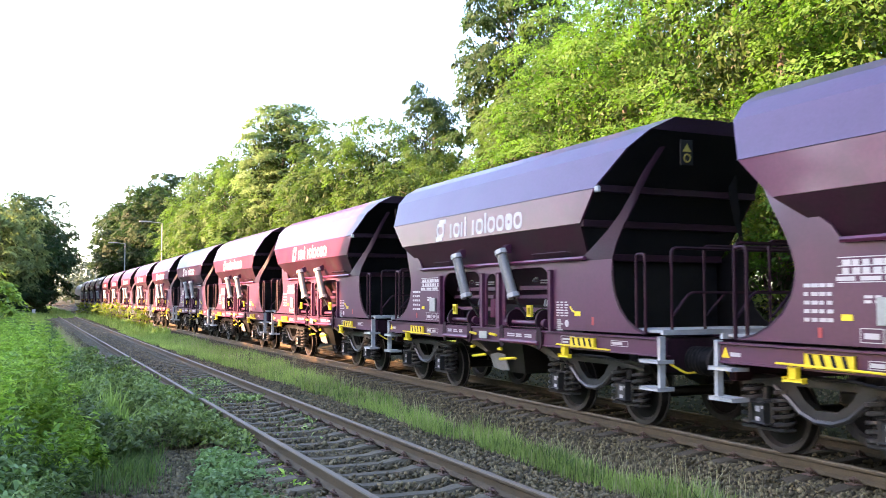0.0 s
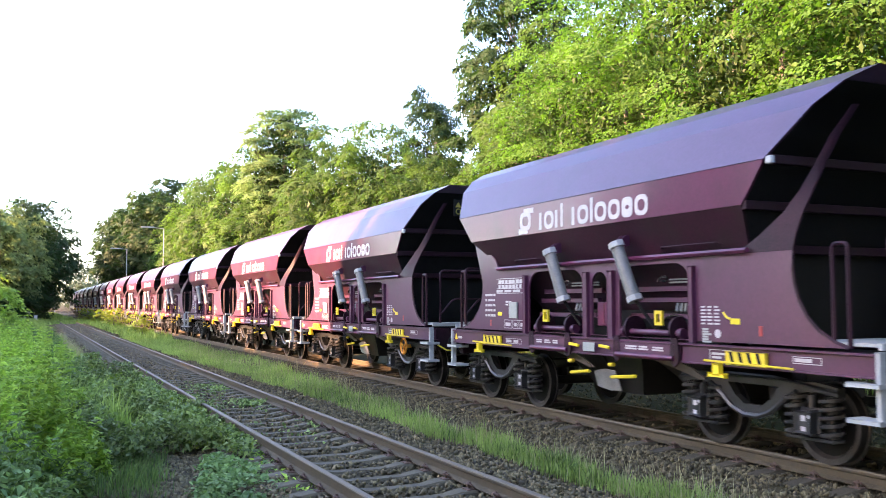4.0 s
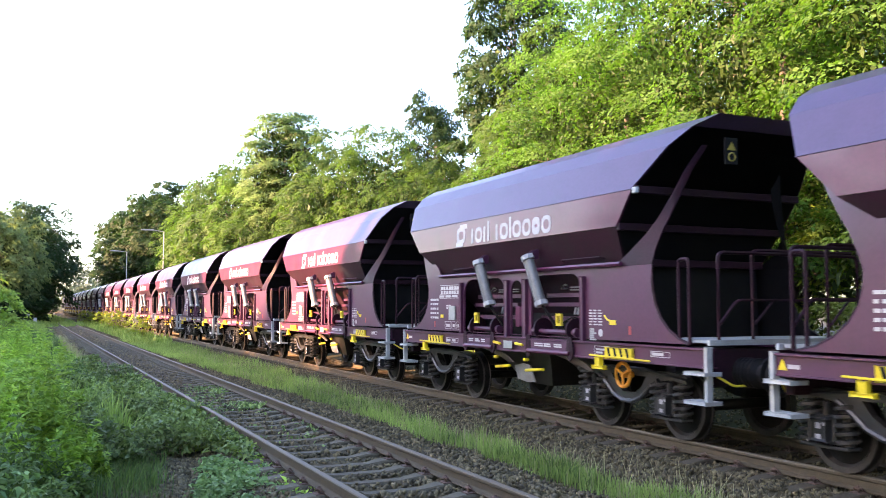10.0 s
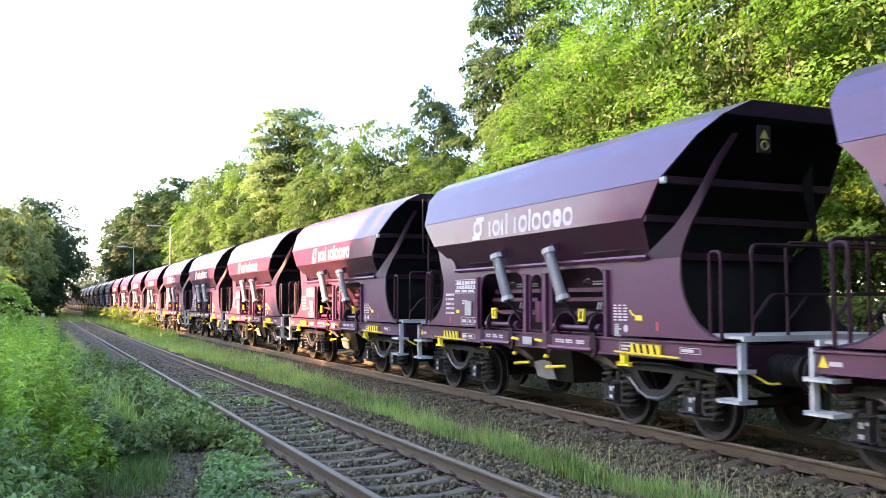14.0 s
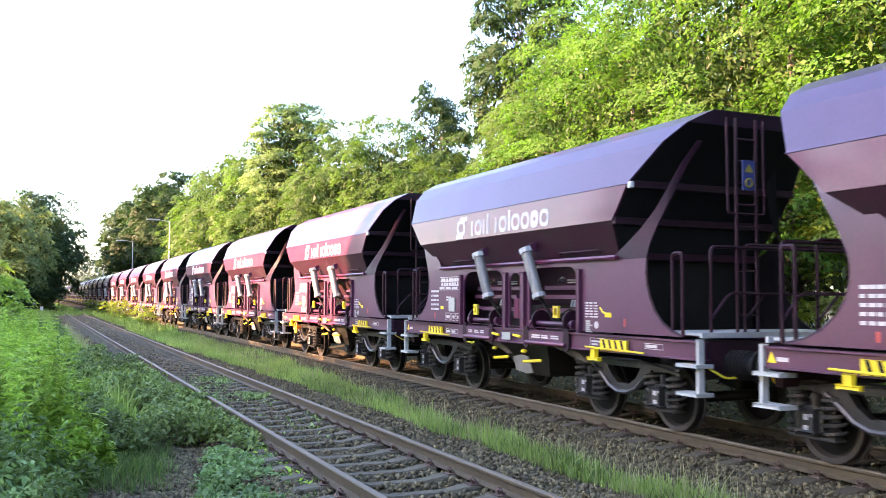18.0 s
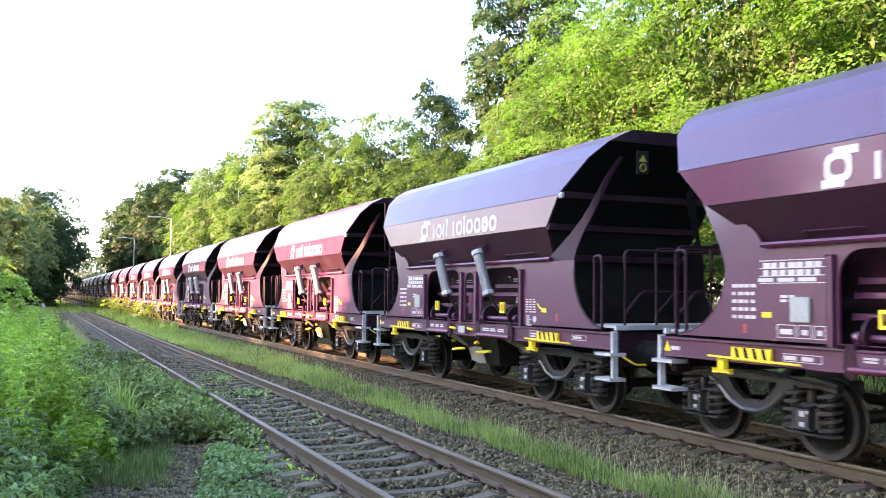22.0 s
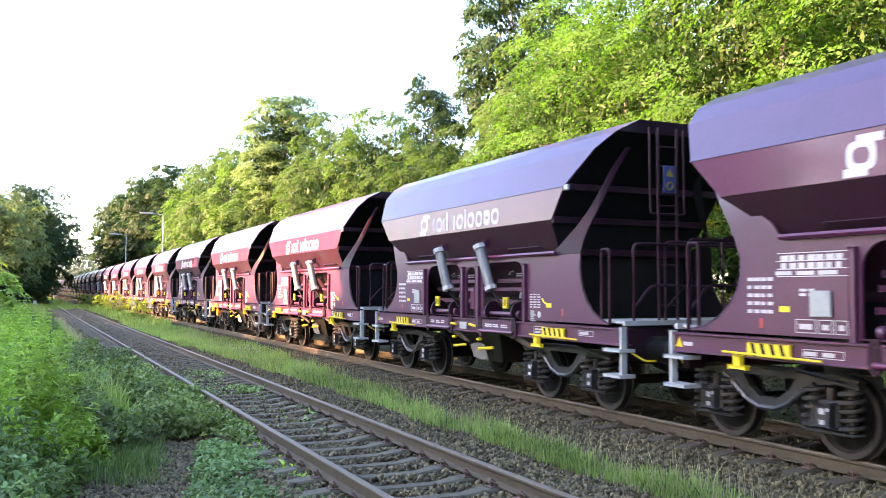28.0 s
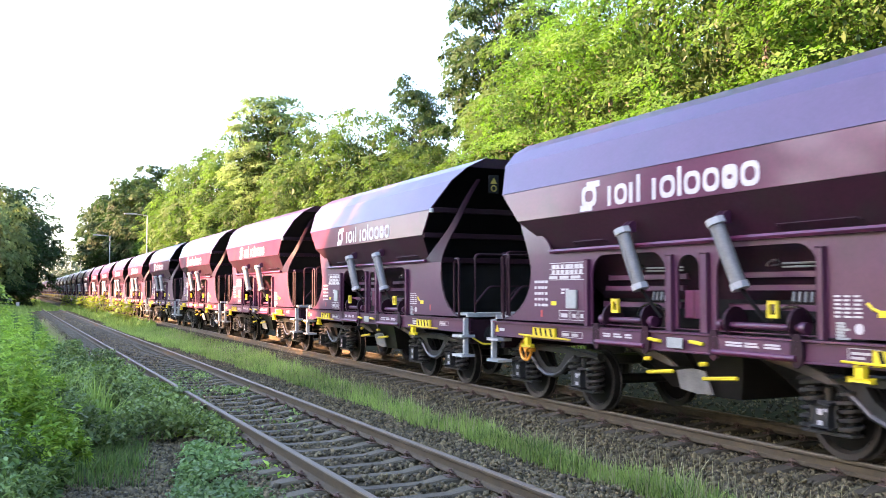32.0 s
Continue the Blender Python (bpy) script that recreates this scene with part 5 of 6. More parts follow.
UMBRELLA = tree("spreading_tree", "airy olive-green tree with a flat spreading top", 13, 15.8, 5.0, 2.9, 30000, 0.125, LEAF_C, 0.45, 16, 0.26, heart=5000, lobes=85, lobe=0.24, droop=0.3, top_heavy=0.2, depth=0.55, lump=0.34, loose=0.5, flat=0.6)
OAK = tree("oak_tree", "dark green oak with a rugged outline far along the line", 17, 19.0, 2.0, 6.5, 32000, 0.276, LEAF_DARK, 0.7, 12, heart=9000, inner_leaf=0.45, lobes=200, lobe=0.18, lump=0.16, loose=0.6, flat=0.9, droop=0.6, soft=0.7)


def hedge(length, width, height):
    rng = np.random.default_rng(37)
    t = tagged(new("hedge"), "long flat-topped hedge added out of view to shade the left track", "hedge")
    pts = rng.uniform(-0.5, 0.5, (9000, 3)) * np.array([width, length, 1]) + np.array([0, 0, 0.5])
    pts[:, 2] *= height + np.array([0.12 * noise.noise((0.0, y * 1.4, 3.0)) for y in pts[:, 1]])
    part("trunk", rod(bmesh.new(), (0, 0, -0.3), (0, 0, height * 0.6), 0.06, 6, 0.03), BARK, t)
    c = new("crown", flat_mesh("crown", leaf_quads(rng, pts, 0.26, corners=3), 3, LEAF_B))
    c.parent = t
    return t


# unseen hedge, added so that its shadow ends at the train's near rail
HEDGE = hedge(10.8, 1.8, 3.65)
# thicket: the yellow leaf's brightness replaces sunlight blocked behind the train
THICKET = tree("thicket", "leafy bush at the edge of the wood", 19, 5.0, 0.0, 2.3, 13000, 0.085, LEAF_Y, 0.4, 20, 0.07, heart=1200, lobes=30, lobe=0.3)


def set_out(rows):
    """Plants trees one by one: which tree, x, y, turn, size. The first of a kind is the model itself, the others are copies."""
    for kind, x, y, turn, size in rows:
        m = plant(kind, x, y, turn, size)
        if kind in PLANTED:
            o = copy_thing(kind, m)
            o.scale = (size,) * 3
        else:
            kind.matrix_basis = m
            PLANTED.add(kind)


PLANTED = set()
PALE_TREE = tree("roadside_tree", "olive-green sunlit tree beside the line", 23, 12.5, 0.5, 4.6, 15000, 0.230, LEAF_P, 0.75, 14, heart=3500, lobes=130, lobe=0.2, lump=0.2, loose=0.6, flat=0.9, droop=0.6, soft=0.7)
SHADY_TREE = tree("shady_tree", "dark dense tree leaning over the line", 29, 13.0, 0.6, 4.2, 15000, 0.230, LEAF_DARK, 0.75, 14, heart=6500, lobes=130, lobe=0.2, loose=0.6, flat=0.9, droop=0.6, soft=0.7)
YOUNG_BUSH = tree("young_bush", "bright yellow-green bush between the tracks", 31, 1.7, 0.0, 0.8, 1500, 0.085, LEAF_Y, 0.22, 12, 0.03, lobes=18, lobe=0.4)

DARK_BUSH = tree("dark_bush", "dark dense bushes under the trees far along the line", 45, 5.5, -0.4, 2.6, 6000, 0.22, LEAF_DARK, 0.6, 12, 0.07, limb_count=6, heart=900, lobes=36, loose=0.8)
FRESH_BUSH = tree("young_bush", "fresh light green bush on the verge", 33, 2.3, -0.1, 1.0, 6500, 0.07, WEED, 0.22, 14, 0.03, lobes=40, lobe=0.3)

# the edge of the wood behind the train
set_out((
    (NEAR_A, 14.8, 20.0, 0, 1.15), (NEAR_B, 12.6, 16.0, 40, 1.05), (NEAR_A, 16.0, 13.5, 80, 1.2), (NEAR_B, 13.0, 10.5, 130, 1.15), (BROAD_M, 14.0, 5.0, 200, 1.1),
    (NEAR_B, 13.6, 23.5, 260, 1.02), (NEAR_A, 18.5, 27.0, 120, 1.2), (CHESTNUT, 19.1, 40.0, 0, 1.04), (MAPLE_M, 18.6, 33.5, 150, 1.2), (MAPLE_M, 16.2, 43.0, 210, 0.86), (BROAD_M, 20.0, 57.0, 70, 0.72), (BROAD_M, 20.5, 67.0, 190, 0.8), (BROAD_M, 20.0, 78.0, 290, 0.85), (MAPLE_M, 13.4, 28.5, 300, 0.76), (MAPLE_M, 13.2, 34.0, 20, 0.62), (MAPLE_M, 13.5, 40.5, 100, 0.72),
    (CHESTNUT, 19.0, 51.0, 120, 0.76), (BROAD_M, 14.6, 47.5, 45, 0.77), (MAPLE_M, 13.9, 52.5, 170, 1.05), (UMBRELLA, 13.0, 64.0, 0, 1.06), (BROAD_M, 14.0, 58.0, 250, 0.72),
    (MAPLE_M, 13.8, 69.0, 290, 1.0), (BROAD, 14.0, 78.0, 15, 0.97), (MAPLE, 13.0, 85.0, 60, 1.2), (BROAD, 14.0, 94.0, 210, 1.02), (BROAD, 14.0, 105.0, 330, 0.95),
    (BROAD, 13.5, 117.0, 130, 0.84), (OAK, 14.5, 134.0, 0, 0.99), (OAK, 13.5, 152.0, 120, 1.0), (OAK, 13.0, 172.0, 220, 0.98),
    (SHADE_A, 15.0, -3.0, 10, 1.1), (SHADE_B, 14.0, -10.0, 99, 1.1),
    (THICKET, 12.4, 12.5, 0, 0.9), (THICKET, 12.6, 16.5, 70, 0.9), (THICKET, 12.2, 9.0, 140, 0.85), (THICKET, 12.6, 21.0, 210, 0.95), (THICKET, 12.4, 26.0, 300, 0.9), (THICKET, 12.0, 5.0, 30, 0.9), (THICKET, 12.2, 32.0, 170, 0.9),
))
# trees on the other side, ahead, and behind the camera's shoulder; SHADE trees and hedges are unseen, added to block
# sun and sky
set_out((
    (PALE_TREE, -6.8, 118.0, 0, 1.07), (SHADY_TREE, -3.2, 124.0, 0, 1.14), (PALE_TREE, -9.5, 112.0, 120, 1.05), (SHADY_TREE, -4.4, 140.0, 140, 1.1), (SHADY_TREE, -5.5, 158.0, 250, 1.15), (PALE_TREE, -10.0, 132.0, 200, 1.2),
    (SHADE_A, -15.0, 140.0, 20, 1.1), (SHADE_A, -14.0, 150.0, 60, 1.1), (SHADE_A, -14.0, 165.0, 160, 1.1), (SHADE_A, -14.0, 180.0, 260, 1.1), (SHADE_A, -13.0, 195.0, 300, 1.1), (SHADE_A, -12.0, 215.0, 320, 1.1),
    (FRESH_BUSH, -5.25, 33.0, 20, 1.25), (FRESH_BUSH, -6.3, 36.5, 120, 1.1), (THICKET, -7.0, 44.0, 100, 0.75),
    # unseen rows, as high as their shadow on the near wagons needs
    (SHADE_A, -33.5, -12.0, 0, 0.98), (SHADE_A, -32.9, -8.1, 73, 0.98), (SHADE_A, -33.5, -4.2, 146, 0.98), (SHADE_A, -32.9, -0.3, 219, 0.98), (SHADE_A, -33.5, 3.6, 292, 0.98), (SHADE_A, -32.9, 7.5, 5, 0.98),
    (SHADE_A, -33.5, 11.4, 78, 0.98), (SHADE_A, -32.9, 15.3, 151, 0.98), (SHADE_A, -33.5, 19.2, 224, 0.98), (SHADE_A, -32.9, 23.1, 297, 0.98), (SHADE_A, -37.5, -14.0, 10, 1.045), (SHADE_A, -36.9, -9.8, 83, 1.045),
    (SHADE_A, -37.5, -5.6, 156, 1.045), (SHADE_A, -36.9, -1.4, 229, 1.045), (SHADE_A, -37.5, 2.8, 302, 1.045), (SHADE_A, -36.9, 7.0, 15, 1.045), (SHADE_A, -37.5, 11.2, 88, 1.045), (SHADE_A, -36.9, 15.4, 161, 1.045),
    (SHADE_A, -37.5, 19.6, 234, 1.045), (SHADE_A, -36.9, 23.8, 307, 1.045), (SHADE_A, -42.0, -14.0, 20, 1.12), (SHADE_A, -41.4, -9.4, 93, 1.12), (SHADE_A, -42.0, -4.8, 166, 1.12), (SHADE_A, -41.4, -0.2, 239, 1.12),
    (SHADE_A, -42.0, 4.4, 312, 1.12), (SHADE_A, -41.4, 9.0, 25, 1.12), (SHADE_A, -42.0, 13.6, 98, 1.12), (SHADE_A, -41.4, 18.2, 171, 1.12), (SHADE_A, -42.0, 22.8, 244, 1.12), (SHADE_A, -34.0, 53.7, 317, 1.00),
    (SHADE_A, -35.0, 13.3, 40, 1.01), (SHADE_A, -40.0, 13.8, 200, 1.08), (SHADE_A, -35.0, 5.5, 120, 1.01),
    (SHADE_A, -35.0, 57.8, 30, 1.07), (SHADE_A, -39.0, 55.8, 103, 1.14),
    (MAPLE_M, 24.0, 3.0, 93, 1.15), (MAPLE_M, 22.0, 9.0, 279, 1.15), (MAPLE_M, 24.0, 15.0, 105, 1.15), (MAPLE_M, 22.0, 21.0, 291, 1.15), (MAPLE_M, 24.0, 27.0, 117, 1.15),
    (MAPLE_M, 22.0, 33.0, 303, 1.15), (MAPLE_M, 24.0, 39.0, 129, 1.15),
    # unseen distant rows, added to darken what the wagon sides mirror
    (SHADE_A, -58.0, -16.0, 0, 1.12), (SHADE_A, -62.0, -8.8, 73, 1.12), (SHADE_A, -58.0, -1.6, 146, 1.12), (SHADE_A, -62.0, 5.6, 219, 1.12), (SHADE_A, -58.0, 12.8, 292, 1.12), (SHADE_A, -62.0, 20.0, 5, 1.12),
    (SHADE_A, -58.0, 27.2, 78, 1.12), (SHADE_A, -62.0, 34.4, 151, 1.12), (SHADE_A, -58.0, 41.6, 224, 1.12), (SHADE_A, -62.0, 48.8, 297, 1.12), (SHADE_A, -58.0, 56.0, 10, 1.12), (SHADE_A, -66.0, 29.2, 107, 1.2), (SHADE_A, -66.0, 36.4, 129, 1.2), (SHADE_A, -66.0, 43.6, 150, 1.2), (SHADE_A, -66.0, 50.8, 172, 1.2),
    (DARK_BUSH, -3.9, 121.0, 0, 1.0), (DARK_BUSH, -4.3, 128.0, 80, 1.1), (DARK_BUSH, -4.2, 137.0, 160, 1.2), (DARK_BUSH, -4.2, 148.0, 240, 1.2), (DARK_BUSH, -4.0, 160.0, 300, 1.2), (DARK_BUSH, -6.0, 117.0, 20, 1.0),
    (SHADE_A, -16.0, 172.0, 124, 1.1), (SHADE_A, -16.0, 188.0, 236, 1.1), (SHADE_A, -15.0, 205.0, 355, 1.1), (SHADE_A, -15.0, 224.0, 128, 1.1), (SHADE_A, -14.0, 239.0, 233, 1.1), (SHADE_A, -14.0, 253.0, 331, 1.1), (SHADE_A, -14.0, 268.0, 76, 1.1), (SHADE_A, -14.0, 284.0, 188, 1.1), (SHADE_A, -13.0, 301.0, 307, 1.1),
    # unseen group that hides low sky from the sunlit wagons' reflections
    (SHADE_A, -24.0, 150.0, 150, 1.15), (SHADE_A, -30.0, 162.0, 234, 1.15), (SHADE_A, -36.0, 172.0, 244, 1.15), (SHADE_A, -42.0, 180.0, 180, 1.15), (SHADE_A, -30.0, 147.0, 39, 1.15), (SHADE_A, -36.0, 158.0, 86, 1.15), (SHADE_A, -42.0, 166.0, 22, 1.15), (SHADE_A, -48.0, 174.0, 318, 1.15),
    (HEDGE, -9.6, 27.0, 0, 1.0), (HEDGE, -9.7, 37.5, 180, 1.0), (HEDGE, -9.6, 48.0, 0, 1.0), (HEDGE, -9.7, 63.0, 180, 1.0), (HEDGE, -9.6, 73.5, 0, 1.0), (HEDGE, -9.7, 84.0, 180, 1.0), (HEDGE, -9.6, 94.5, 0, 1.0), (HEDGE, -9.7, 105.0, 180, 1.0), (HEDGE, -9.6, 115.5, 0, 1.0),
    # unseen trees behind the camera, added to darken rear-facing plates
    (SHADE_A, -22.0, -27.3, 77, 1.05), (SHADE_A, -20.5, -40.6, 154, 1.10), (SHADE_A, -16.0, -26.0, 231, 1.15), (SHADE_A, -14.5, -39.3, 308, 1.00), (SHADE_A, -10.0, -28.6, 25, 1.05), (SHADE_A, -8.5, -38.0, 102, 1.10), (SHADE_A, -4.0, -27.3, 179, 1.15), (SHADE_A, -2.5, -40.6, 256, 1.00), (SHADE_A, 12.0, -26.0, 333, 1.05), (SHADE_A, 13.5, -39.3, 50, 1.10), (SHADE_A, 18.0, -28.6, 127, 1.15), (SHADE_A, 19.5, -38.0, 204, 1.00),
    (SHADE_A, -26.0, -22.0, 0, 1.00), (SHADE_A, -28.0, -31.0, 80, 1.10), (SHADE_A, -25.5, -40.0, 160, 1.05), (SHADE_A, -11.0, 232.0, 0, 1.1), (SHADE_A, -10.0, 246.0, 70, 1.1), (SHADE_A, -11.0, 260.0, 140, 1.1), (SHADE_A, -10.0, 275.0, 220, 1.1), (SHADE_A, -11.0, 292.0, 300, 1.1), (SHADE_A, -10.0, 310.0, 40, 1.1),
))


def far_wood():
    """Woods that close the view far along the line."""
    rng = np.random.default_rng(5)
    cs = np.stack([rng.uniform(-60, 90, 160), rng.uniform(330, 460, 160), rng.uniform(2, 15, 160)], 1)
    # hidden left part, raised to keep bright sky out of the wagons' reflections
    cs[cs[:, 0] < 6, 2] *= 1.9
    k = rng.integers(0, 160, 15000)
    v = rng.normal(size=(15000, 3))
    v /= np.linalg.norm(v, axis=1, keepdims=True)
    pts = cs[k] + v * np.array([6.5, 6.5, 4.5]) * rng.uniform(0.5, 1.0, (15000, 1))
    pts = pts[pts[:, 2] > -0.2]
    return tagged(new("far_wood", flat_mesh("far_wood", leaf_quads(rng, pts, 1.2), 4, HAZED_LEAF)), "green wood far along the line, haze put into its leaf colour", "wood", kind="stuff")


far_wood()


# ---- grass, weeds and stones ----
def grass(name, label, seed, places, height, width, mat, lean=0.35):
    """Blades, each a narrow bent kite, at the places (x, y)."""
    rng = np.random.default_rng(seed)
    n = len(places)
    base = np.array([(x, y, ground_z(x, y) - 0.02) for x, y in places])
    h = height * rng.uniform(0.45, 1.15, n) * np.array([1.05 + 0.65 * noise.noise((x * 1.9, y * 1.3, 4.0)) for x, y in places])
    yaw = rng.uniform(0, 2 * np.pi, n)
    off = rng.normal(0, lean, n)
    d = np.stack([np.cos(yaw) * off, np.sin(yaw) * off, np.ones(n)], 1)
    side = np.stack([-np.sin(yaw), np.cos(yaw), np.zeros(n)], 1) * (width * rng.uniform(0.7, 1.3, n))[:, None]
    mid = base + d * (h * 0.5)[:, None] * np.array([0.7, 0.7, 1.05])
    tip = base + d * h[:, None] * np.array([1.3, 1.3, 0.95])
    return tagged(new(name, flat_mesh(name, np.stack([base, mid + side, tip, mid - side], 1), 4, mat)), label, "grass", kind="stuff")


def patchy(rng, n, x0, x1, y0, y1, scale=1.3, keep=0.0, power=1.0):
    """Random places, denser near y0, gathered in patches."""
    out = []
    while len(out) < n:
        x = rng.uniform(x0, x1)
        y = y0 + (y1 - y0) * rng.uniform() ** power
        if noise.noise((x * scale, y * scale * 0.6, 7.0)) > keep - rng.uniform(0, 0.6):
            out.append((x, y))
    return out


def strip_edges(y):
    """Where the grass between the tracks begins and ends, from the left track's ballast to the train's."""
    a = 2.36 - 0.042 * max(0.0, y - 22.0) + 0.10 * math.sin(y * 1.7) + 0.16 * noise.noise((0.0, y * 0.9, 2.0))
    b = 3.06 + 0.055 * max(0.0, y - 14.0) + 0.10 * math.sin(y * 1.1) + 0.22 * noise.noise((5.0, y * 0.8, 2.0))
    return max(1.3, a), min(4.1, b)


def in_strip(places, wide=0.0):
    return [(x, y) for x, y in places if strip_edges(y)[0] - wide < x + 0.10 * noise.noise((x * 3, y * 3, 1.0)) < strip_edges(y)[1] + wide]


rng = np.random.default_rng(101)
STRIP = in_strip(patchy(rng, 40000, 1.4, 4.1, 5.0, 60.0, 1.3, 0.05, 1.9))
grass("grass_strip", "fresh green grass growing between the two tracks", 102, STRIP, 0.25, 0.0065, GRASS, 0.36)
grass("pale_grass", "paler yellow-green grass among the fresh blades", 109, in_strip(patchy(rng, 26000, 1.4, 4.1, 5.0, 60.0, 0.9, 0.1, 1.8), 0.06), 0.29, 0.0045, GRASS_PALE, 0.32)
grass("dry_stalks", "thin pale dry grass stalks beside the train's track", 103, in_strip(patchy(rng, 2600, 2.2, 3.9, 5.0, 45.0, 1.2, 0.05, 1.7), 0.22), 0.46, 0.0030, GRASS_DRY, 0.30)
TUFTS = [(cx + rng.normal(0, 0.09), cy + rng.normal(0, 0.13)) for cx, cy in [(rng.uniform(2.4, 2.95), 6.0 + 26.0 * rng.uniform() ** 1.6) for _ in range(34)] for _ in range(55)]
grass("dark_tufts", "dark green grass tufts in the strip between the tracks", 118, TUFTS, 0.30, 0.008, NETTLE, 0.35)
grass("far_grass", "grass strip far along the tracks", 104, patchy(rng, 9000, 1.9, 4.0, 55.0, 125.0, 0.6, -0.2, 1.3), 0.45, 0.03, GRASS)
grass("verge_grass", "pale green grass on the verge beside the left track", 105, patchy(rng, 14000, -5.5, -2.3, 14.0, 110.0, 0.8, -0.1, 1.5), 0.55, 0.016, GRASS)
grass("verge_straw", "dry straw-coloured grass at the edge of the ballast", 106, patchy(rng, 6500, -2.95, -1.85, 23.0, 60.0, 1.6, 0.0), 0.5, 0.008, GRASS_DRY)
grass("verge_pale", "pale grey-green grass along the verge", 116, patchy(rng, 6500, -4.3, -2.3, 15.0, 50.0, 1.1, -0.1, 1.2), 0.62, 0.011, GRASS_PALE)
grass("bank_grass", "trampled green grass on the bank beside the track", 117, patchy(rng, 7000, -8.0, -2.3, -7.0, 7.0, 1.2, -0.2), 0.16, 0.008, GRASS)
grass("near_tuft", "tuft of long green grass beside the ballast", 107, [(x, y) for x, y in patchy(rng, 2000, -3.1, -1.9, 10.2, 13.2, 1.8, 0.15) if x < -2.15 - 0.12 * (12.0 - y) + 0.25 * noise.noise((x * 3, y * 3, 0.0))], 0.27, 0.0055, NETTLE, 0.40)
grass("far_verge", "shaded green grass where the tracks bend far ahead", 110, patchy(rng, 12000, -8.0, 1.5, 100.0, 230.0, 0.3, -0.4, 1.2), 0.5, 0.05, GRASS)
grass("wood_floor_grass", "grass under the trees behind the train", 108, patchy(rng, 6000, 10.4, 12.0, 5.0, 60.0, 0.9, -0.2, 1.5), 0.35, 0.012, GRASS)


def stand(name, label, seed, places, height, leaf, mat, levels=9, per=4, droop=0.3, long=2.0, taper=False):
    """Upright leafy plants: whorls of leaves up each stem, smaller towards the tip."""
    rng = np.random.default_rng(seed)
    pts, sizes = [], []
    for x, y in places:
        h = height * rng.uniform(0.55, 1.1) * (0.85 + 0.6 * noise.noise((x * 0.9, y * 0.7, 2.0)))
        if taper:
            h *= min(1.0, 0.40 + 0.9 * max(0.0, left_edge(y) + 0.1 - x))
        z0 = ground_z(x, y)
        lx, ly = rng.normal(0, 0.10, 2)
        for k in range(levels):
            t = (k + 0.6) / levels
            for _ in range(per):
                a = rng.uniform(0, 6.283)
                r = leaf * 1.5 * (1.15 - 0.75 * t) * rng.uniform(0.7, 1.3)
                pts.append((x + lx * t + math.cos(a) * r, y + ly * t + math.sin(a) * r, z0 + h * t))
                sizes.append(leaf * (1.15 - 0.6 * t))
    pts, sizes = np.array(pts), np.array(sizes)
    return tagged(new(name, flat_mesh(name, leaf_quads(rng, pts, sizes, 0.45, droop, long), 4, mat)), label, "weeds", kind="stuff")


def left_edge(y):
    """How far the tall weeds reach towards the track."""
    return -3.38 + 0.02 * y + 0.22 * math.sin(y * 0.6) + 0.25 * noise.noise((0.0, y * 1.1, 8.0))


def nettle_reach(x):
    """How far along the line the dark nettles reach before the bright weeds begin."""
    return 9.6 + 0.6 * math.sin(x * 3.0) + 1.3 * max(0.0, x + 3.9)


rng = np.random.default_rng(111)
TALL = [(x, y) for x, y in patchy(rng, 2100, -7.0, -2.9, 6.5, 32.0, 0.7, -0.5, 1.3) if x < left_edge(y) and x < -3.45 + 0.045 * y]
# plants nearer than this line take the darker nettle leaf
NETTLES = [p for p in TALL if p[1] < nettle_reach(p[0])]
TALL = [p for p in TALL if p[1] >= nettle_reach(p[0])]
stand("nettles", "dark green nettles beside the ballast", 114, NETTLES, 1.0, 0.070, NETTLE, 12, 6, taper=True)
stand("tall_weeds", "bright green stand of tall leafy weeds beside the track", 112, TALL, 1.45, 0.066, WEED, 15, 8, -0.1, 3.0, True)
EDGE = [(x, y) for x, y in patchy(rng, 760, -4.8, -2.4, 20.0, 62.0, 0.7, -0.1, 1.3) if x < -2.95 + 0.012 * y]
stand("pale_weeds", "pale grey-green weeds along the verge", 113, EDGE, 0.9, 0.08, LEAF_C, 9, 5)


def carpet(name, label, seed, places, height, leaf, mat, per=5, flat=0.55):
    """Low trailing plants: leaves in small sprays over a humpy surface."""
    rng = np.random.default_rng(seed)
    pts = []
    for x, y in places:
        h = height * max(0.15, 0.55 + 0.9 * noise.noise((x * 1.1, y * 0.9, 9.0))) * min(1.0, max(0.4, (-0.8 - x) / 0.7 if x < 0 else 1.0))
        z = ground_z(x, y) + 0.06 + h * rng.uniform(0.1, 1.0)
        for _ in range(per):
            pts.append((x + rng.normal(0, leaf), y + rng.normal(0, leaf), z + rng.normal(0, leaf * 0.35)))
    return tagged(new(name, flat_mesh(name, leaf_quads(rng, np.array(pts), leaf, flat, 0.2, 1.5), 4, mat)), label, "brambles", kind="stuff")


BR = [(x, y) for x, y in patchy(rng, 8400, -4.2, -0.45, 10.6, 28.0, 1.0, -0.15, 1.2) if y > 12.7 + 1.3 * noise.noise((x * 1.3, 0.0, 5.0)) and x < -0.62 + 0.14 * math.sin(y * 2.3) - max(0.0, (y - 20.0)) * 0.17 and x > left_edge(y) - 0.4]
carpet("brambles", "dark green brambles creeping over the ballast shoulder", 121, BR, 0.78, 0.066, BRAMBLE, 11)
TIPS = [(x, y) for x, y in BR if noise.noise((x * 1.3, y * 0.9, 31.0)) > 0.12]
